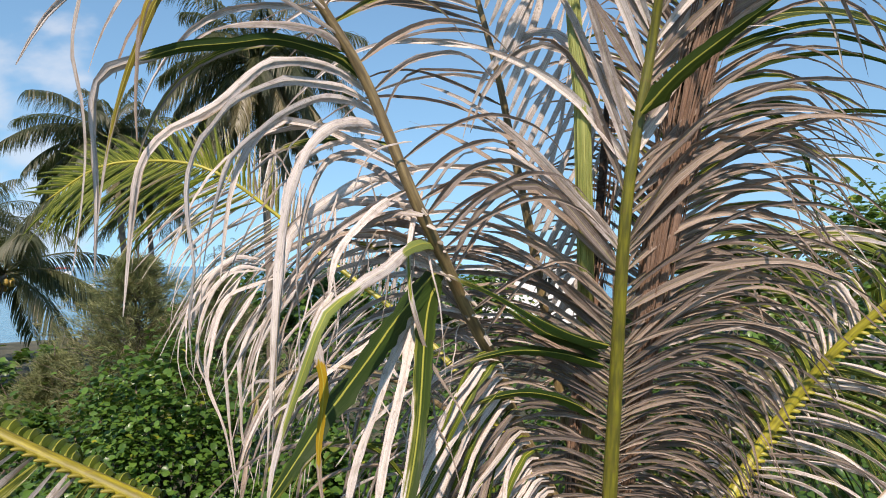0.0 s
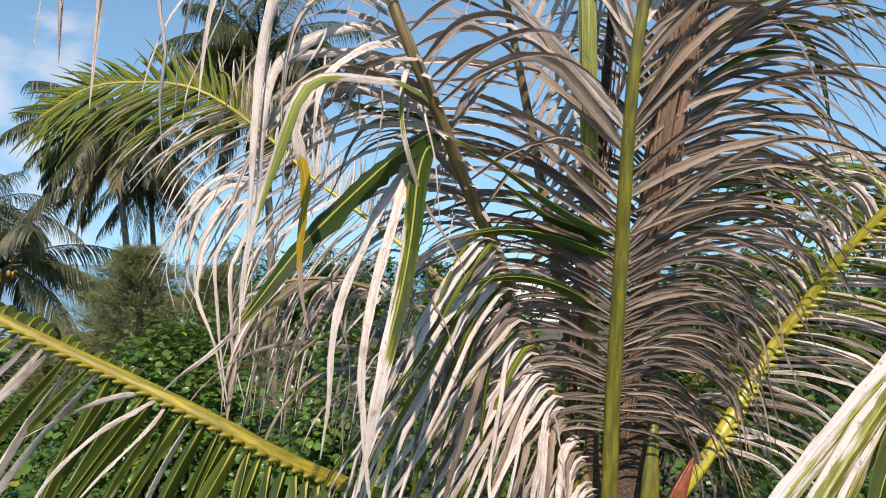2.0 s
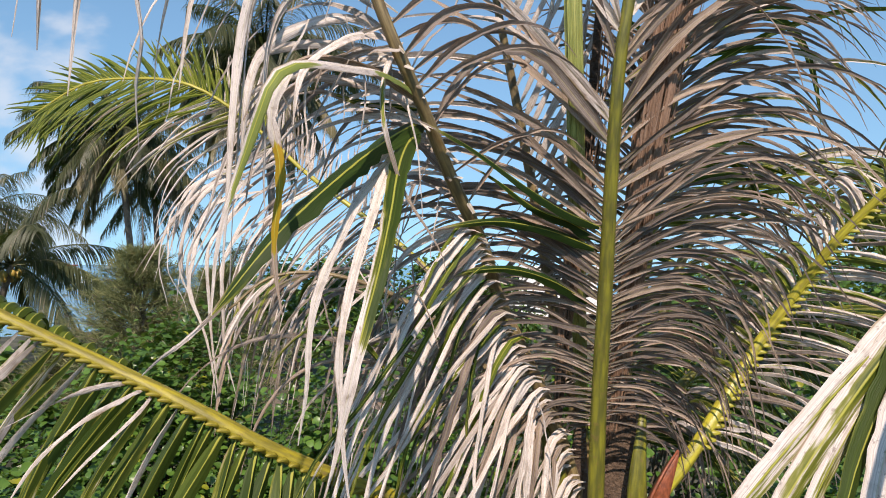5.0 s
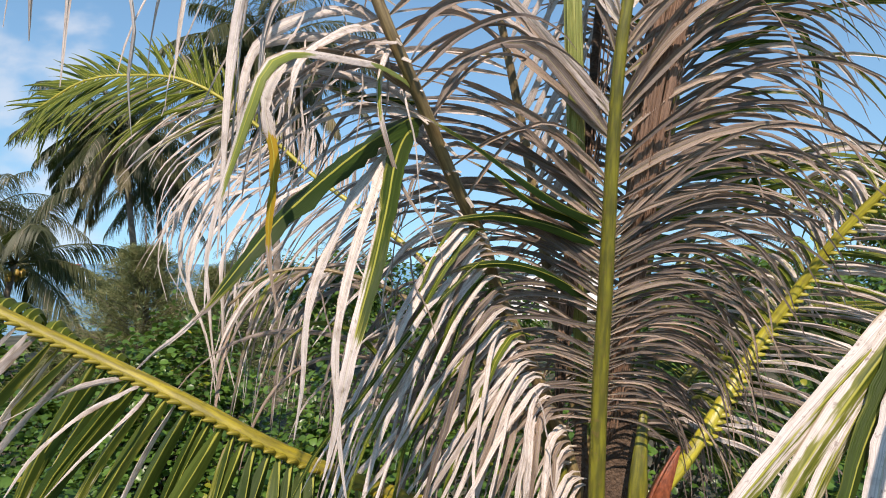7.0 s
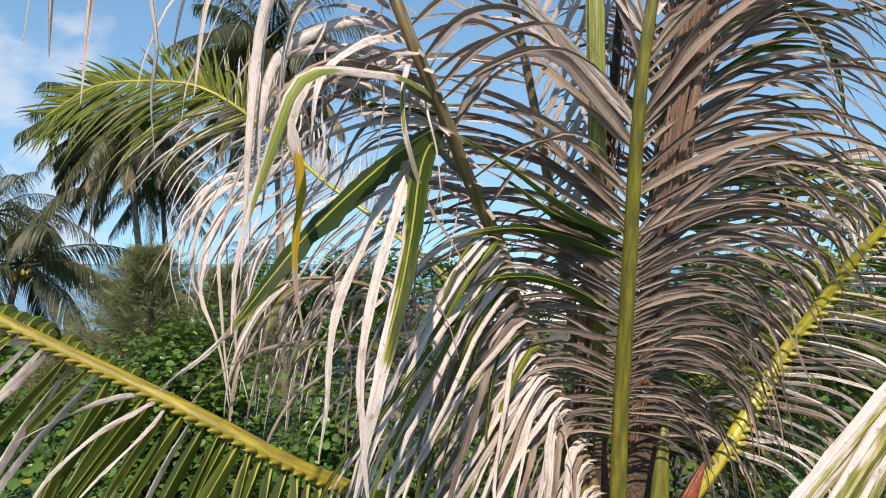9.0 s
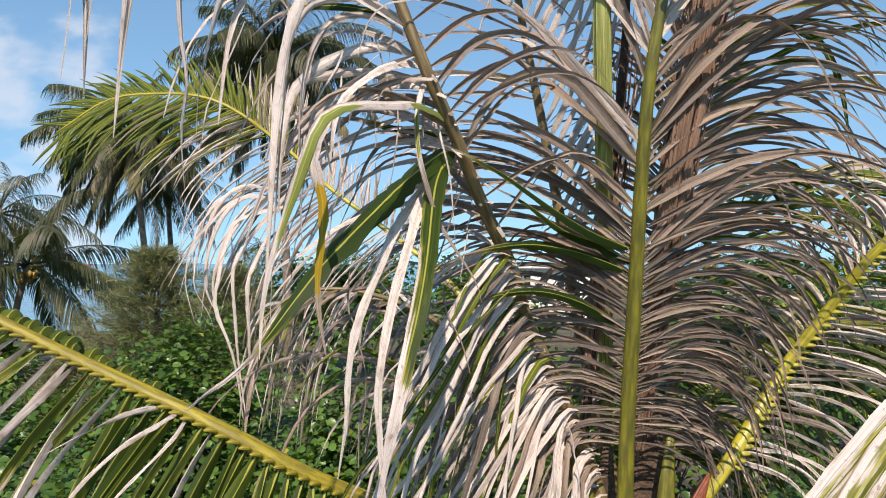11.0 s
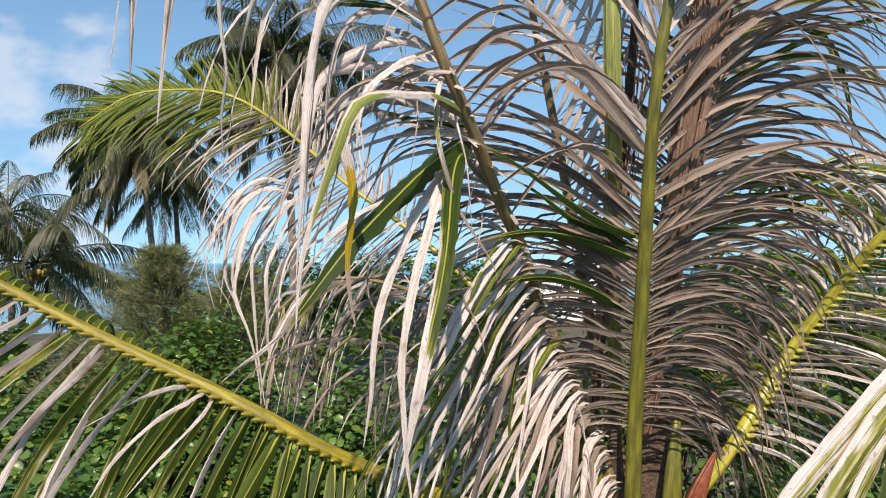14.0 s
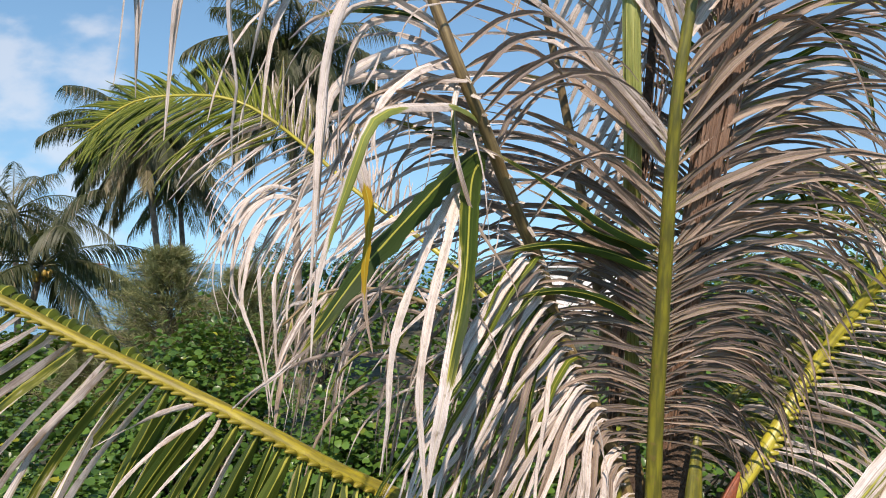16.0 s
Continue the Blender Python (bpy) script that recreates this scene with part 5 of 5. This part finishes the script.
bush(-14.0, 19.5, 6.0, 3.4, 2.3, 2400, 0.11, "thicket of coastal shrubs under the palms", 37, name="coastal_shrub")
bush(11.4, 16.0, 4.2, 3.6, 6.3, 3600, 0.11, "tall dense shrub with bright green leaves", 28, name="tall_shrub")
bush(-6.5, 26.0, 6.0, 4.0, 4.4, 2600, 0.13, "hedge of coastal shrubs behind the clearing", 29, name="coastal_shrub")
bush(0.5, 30.0, 8.0, 4.0, 4.2, 2600, 0.14, "hedge of coastal shrubs behind the clearing", 30, name="coastal_shrub")
bush(14.0, 32.0, 12.0, 5.0, 4.6, 3200, 0.16, "hedge of coastal shrubs behind the clearing", 31, name="coastal_shrub")
bush(-10.5, 42.0, 13.0, 5.0, 5.0, 4200, 0.17, "hedge of coastal shrubs along the shore", 51, name="coastal_shrub")
bush(-3.0, 46.0, 14.0, 5.0, 5.0, 3600, 0.17, "hedge of coastal shrubs along the shore", 52, name="coastal_shrub")
bush(24.0, 44.0, 22.0, 5.0, 5.4, 4600, 0.18, "hedge of coastal shrubs along the shore", 53, name="coastal_shrub")
needle_tree(-8.7, 17.0, 5.4, 6.6, 850, "grey-green ironwood tree with fine hanging needles", 32)
needle_tree(-11.4, 17.6, 3.0, 3.2, 500, "low grey-green ironwood tree with fine needles", 33)
needle_tree(-6.4, 16.6, 4.6, 5.9, 650, "low grey-green ironwood tree with fine needles", 34)


# house beyond the trees
def box(name, lo, hi, mat, parent, label="", bevel=0.02):
    bm = bmesh.new()
    bmesh.ops.create_cube(bm, size=1)
    for v in bm.verts:
        v.co = Vector([(lo[k] + hi[k]) / 2 + v.co[k] * (hi[k] - lo[k]) for k in range(3)])
    bmesh.ops.bevel(bm, geom=bm.edges[:], offset=bevel, segments=1, affect="EDGES")
    return part(name, bm, mat, parent, label)


PLASTER = ground_material("white_plaster", (0.72, 0.72, 0.70), (0.82, 0.82, 0.80), 0.8, 0.8, 0.01)
ROOF = ground_material("pale_roof", (0.60, 0.60, 0.58), (0.72, 0.72, 0.70), 1.2, 0.6, 0.02)
glass_mat, gn, gl, gb = material("dark_glass")
gb.inputs["Base Color"].default_value, gb.inputs["Roughness"].default_value = (0.02, 0.03, 0.035, 1), 0.08
house = thing("beach_house", (6.0, 57.0, 0.0), "white flat-roofed beach house behind the palms", "house")
for lo, hi in (((1.5, 54, -0.5), (3.9, 54.3, 4.6)), ((5.3, 54, -0.5), (7.5, 54.3, 4.6)), ((8.9, 54, -0.5), (12, 54.3, 4.6)), ((3.9, 54, -0.5), (5.3, 54.3, 2.6)), ((3.9, 54, 4.0), (5.3, 54.3, 4.6)), ((7.5, 54, -0.5), (8.9, 54.3, 2.6)), ((7.5, 54, 4.0), (8.9, 54.3, 4.6)), ((1.5, 54.3, -0.5), (1.8, 60, 4.6)), ((11.7, 54.3, -0.5), (12, 60, 4.6)), ((1.8, 59.7, -0.5), (11.7, 60, 4.6))):
    box("wall", lo, hi, PLASTER, house)
box("roof", (0.9, 53.4, 4.6), (12.6, 60.6, 4.95), ROOF, house, "flat white roof slab")
for x in (3.9, 7.5):
    win = box("window", (x, 54.12, 2.6), (x + 1.4, 54.16, 4.0), glass_mat, house, "dark window", 0.005)
    for a, b in (((x, 54.05, 2.6), (x + 0.07, 54.2, 4.0)), ((x + 1.33, 54.05, 2.6), (x + 1.4, 54.2, 4.0)), ((x + 0.665, 54.05, 2.6), (x + 0.735, 54.2, 4.0))):
        box("frame", a, b, PLASTER, win, "", 0.005)


# boats on the lagoon
def boat(x, y, size, top, label):
    ob = thing("boat", (x, y, -0.6), label, "boat", "boats on the lagoon")
    bm = bmesh.new()
    rings = []
    for k in range(9):
        s = k / 8
        half = 0.16 * size * (1 - (2 * s - 1) ** 4 * (1.0 if s > 0.5 else 0.35))
        half = max(half * 0.6, 0.02)
        h = size * (0.08 + 0.05 * s**2)
        px = (s - 0.5) * size
        rings.append([bm.verts.new((px, -half, h)), bm.verts.new((px, -half * 0.7, -0.1)), bm.verts.new((px, half * 0.7, -0.1)), bm.verts.new((px, half, h))])
    for a, b in zip(rings, rings[1:]):
        for j in range(3):
            bm.faces.new((a[j], b[j], b[j + 1], a[j + 1]))
        bm.faces.new((a[3], b[3], b[0], a[0]))
    bm.faces.new(rings[0])
    bm.faces.new(rings[-1][::-1])
    bmesh.ops.translate(bm, verts=bm.verts, vec=(x, y, -0.6))
    part("hull", bm, PLASTER, ob, "white hull")
    if top:
        hi = size * 0.19
        for px in (-0.3, 0.0, 0.3):
            for py in (-0.06, 0.06):
                box("post", (x + px * size - 0.06, y + py * size - 0.06, -0.6), (x + px * size + 0.06, y + py * size + 0.06, -0.6 + hi), PLASTER, ob, "", 0.01)
        box("canopy", (x - 0.42 * size, y - 0.1 * size, -0.6 + hi), (x + 0.40 * size, y + 0.1 * size, -0.6 + hi + size * 0.05), top, ob, "red canopy", 0.1)
    return ob


RED = ground_material("red_canvas", (0.55, 0.06, 0.04), (0.62, 0.10, 0.07), 0.5, 0.7, 0.01)
boat(-278, 420, 22, RED, "white tour boat with a red canopy")
boat(-106, 172, 7.5, None, "small white motor boat at anchor")
boat(-140, 215, 9, None, "small white motor boat at anchor")

# far bank of cloud: a flat sheet, its own glow standing in for sunlight
cm, cn, cl, cb = material("cloud")
co = cn.new("ShaderNodeTexCoord")
mp = cn.new("ShaderNodeMapping")
mp.inputs["Scale"].default_value = (1.0, 1.0, 1.9)
cl.new(co.outputs["Object"], mp.inputs[0])
puff = noise_tex(cn, cl, mp.outputs[0], 0.0022, 6.0, 0.5)
xyz = cn.new("ShaderNodeSeparateXYZ")
cl.new(co.outputs["Generated"], xyz.inputs[0])
fade = calc(cn, cl, "MULTIPLY", smooth(cn, cl, xyz.outputs[0], 1.0, 0.78), smooth(cn, cl, xyz.outputs[2], 1.0, 0.8))
dens = smooth(cn, cl, calc(cn, cl, "ADD", puff, calc(cn, cl, "MULTIPLY_ADD", fade, 0.50, -0.54)), 0.32, 0.60)
glow = cn.new("ShaderNodeEmission")
glow.inputs["Color"].default_value, glow.inputs["Strength"].default_value = (0.80, 0.88, 0.97, 1), 0.85
clear = cn.new("ShaderNodeBsdfTransparent")
both = cn.new("ShaderNodeMixShader")
cl.new(calc(cn, cl, "MULTIPLY", dens, 0.52), both.inputs[0])
cl.new(clear.outputs[0], both.inputs[1])
cl.new(glow.outputs[0], both.inputs[2])
cl.new(both.outputs[0], cn["Material Output"].inputs[0])
sheet("backdrop", [(-4200, 3500, 0), (-1750, 3500, 0), (-1750, 3500, 1700), (-4200, 3500, 1700)], cm, "bank of white cloud far over the lagoon", "clouds")
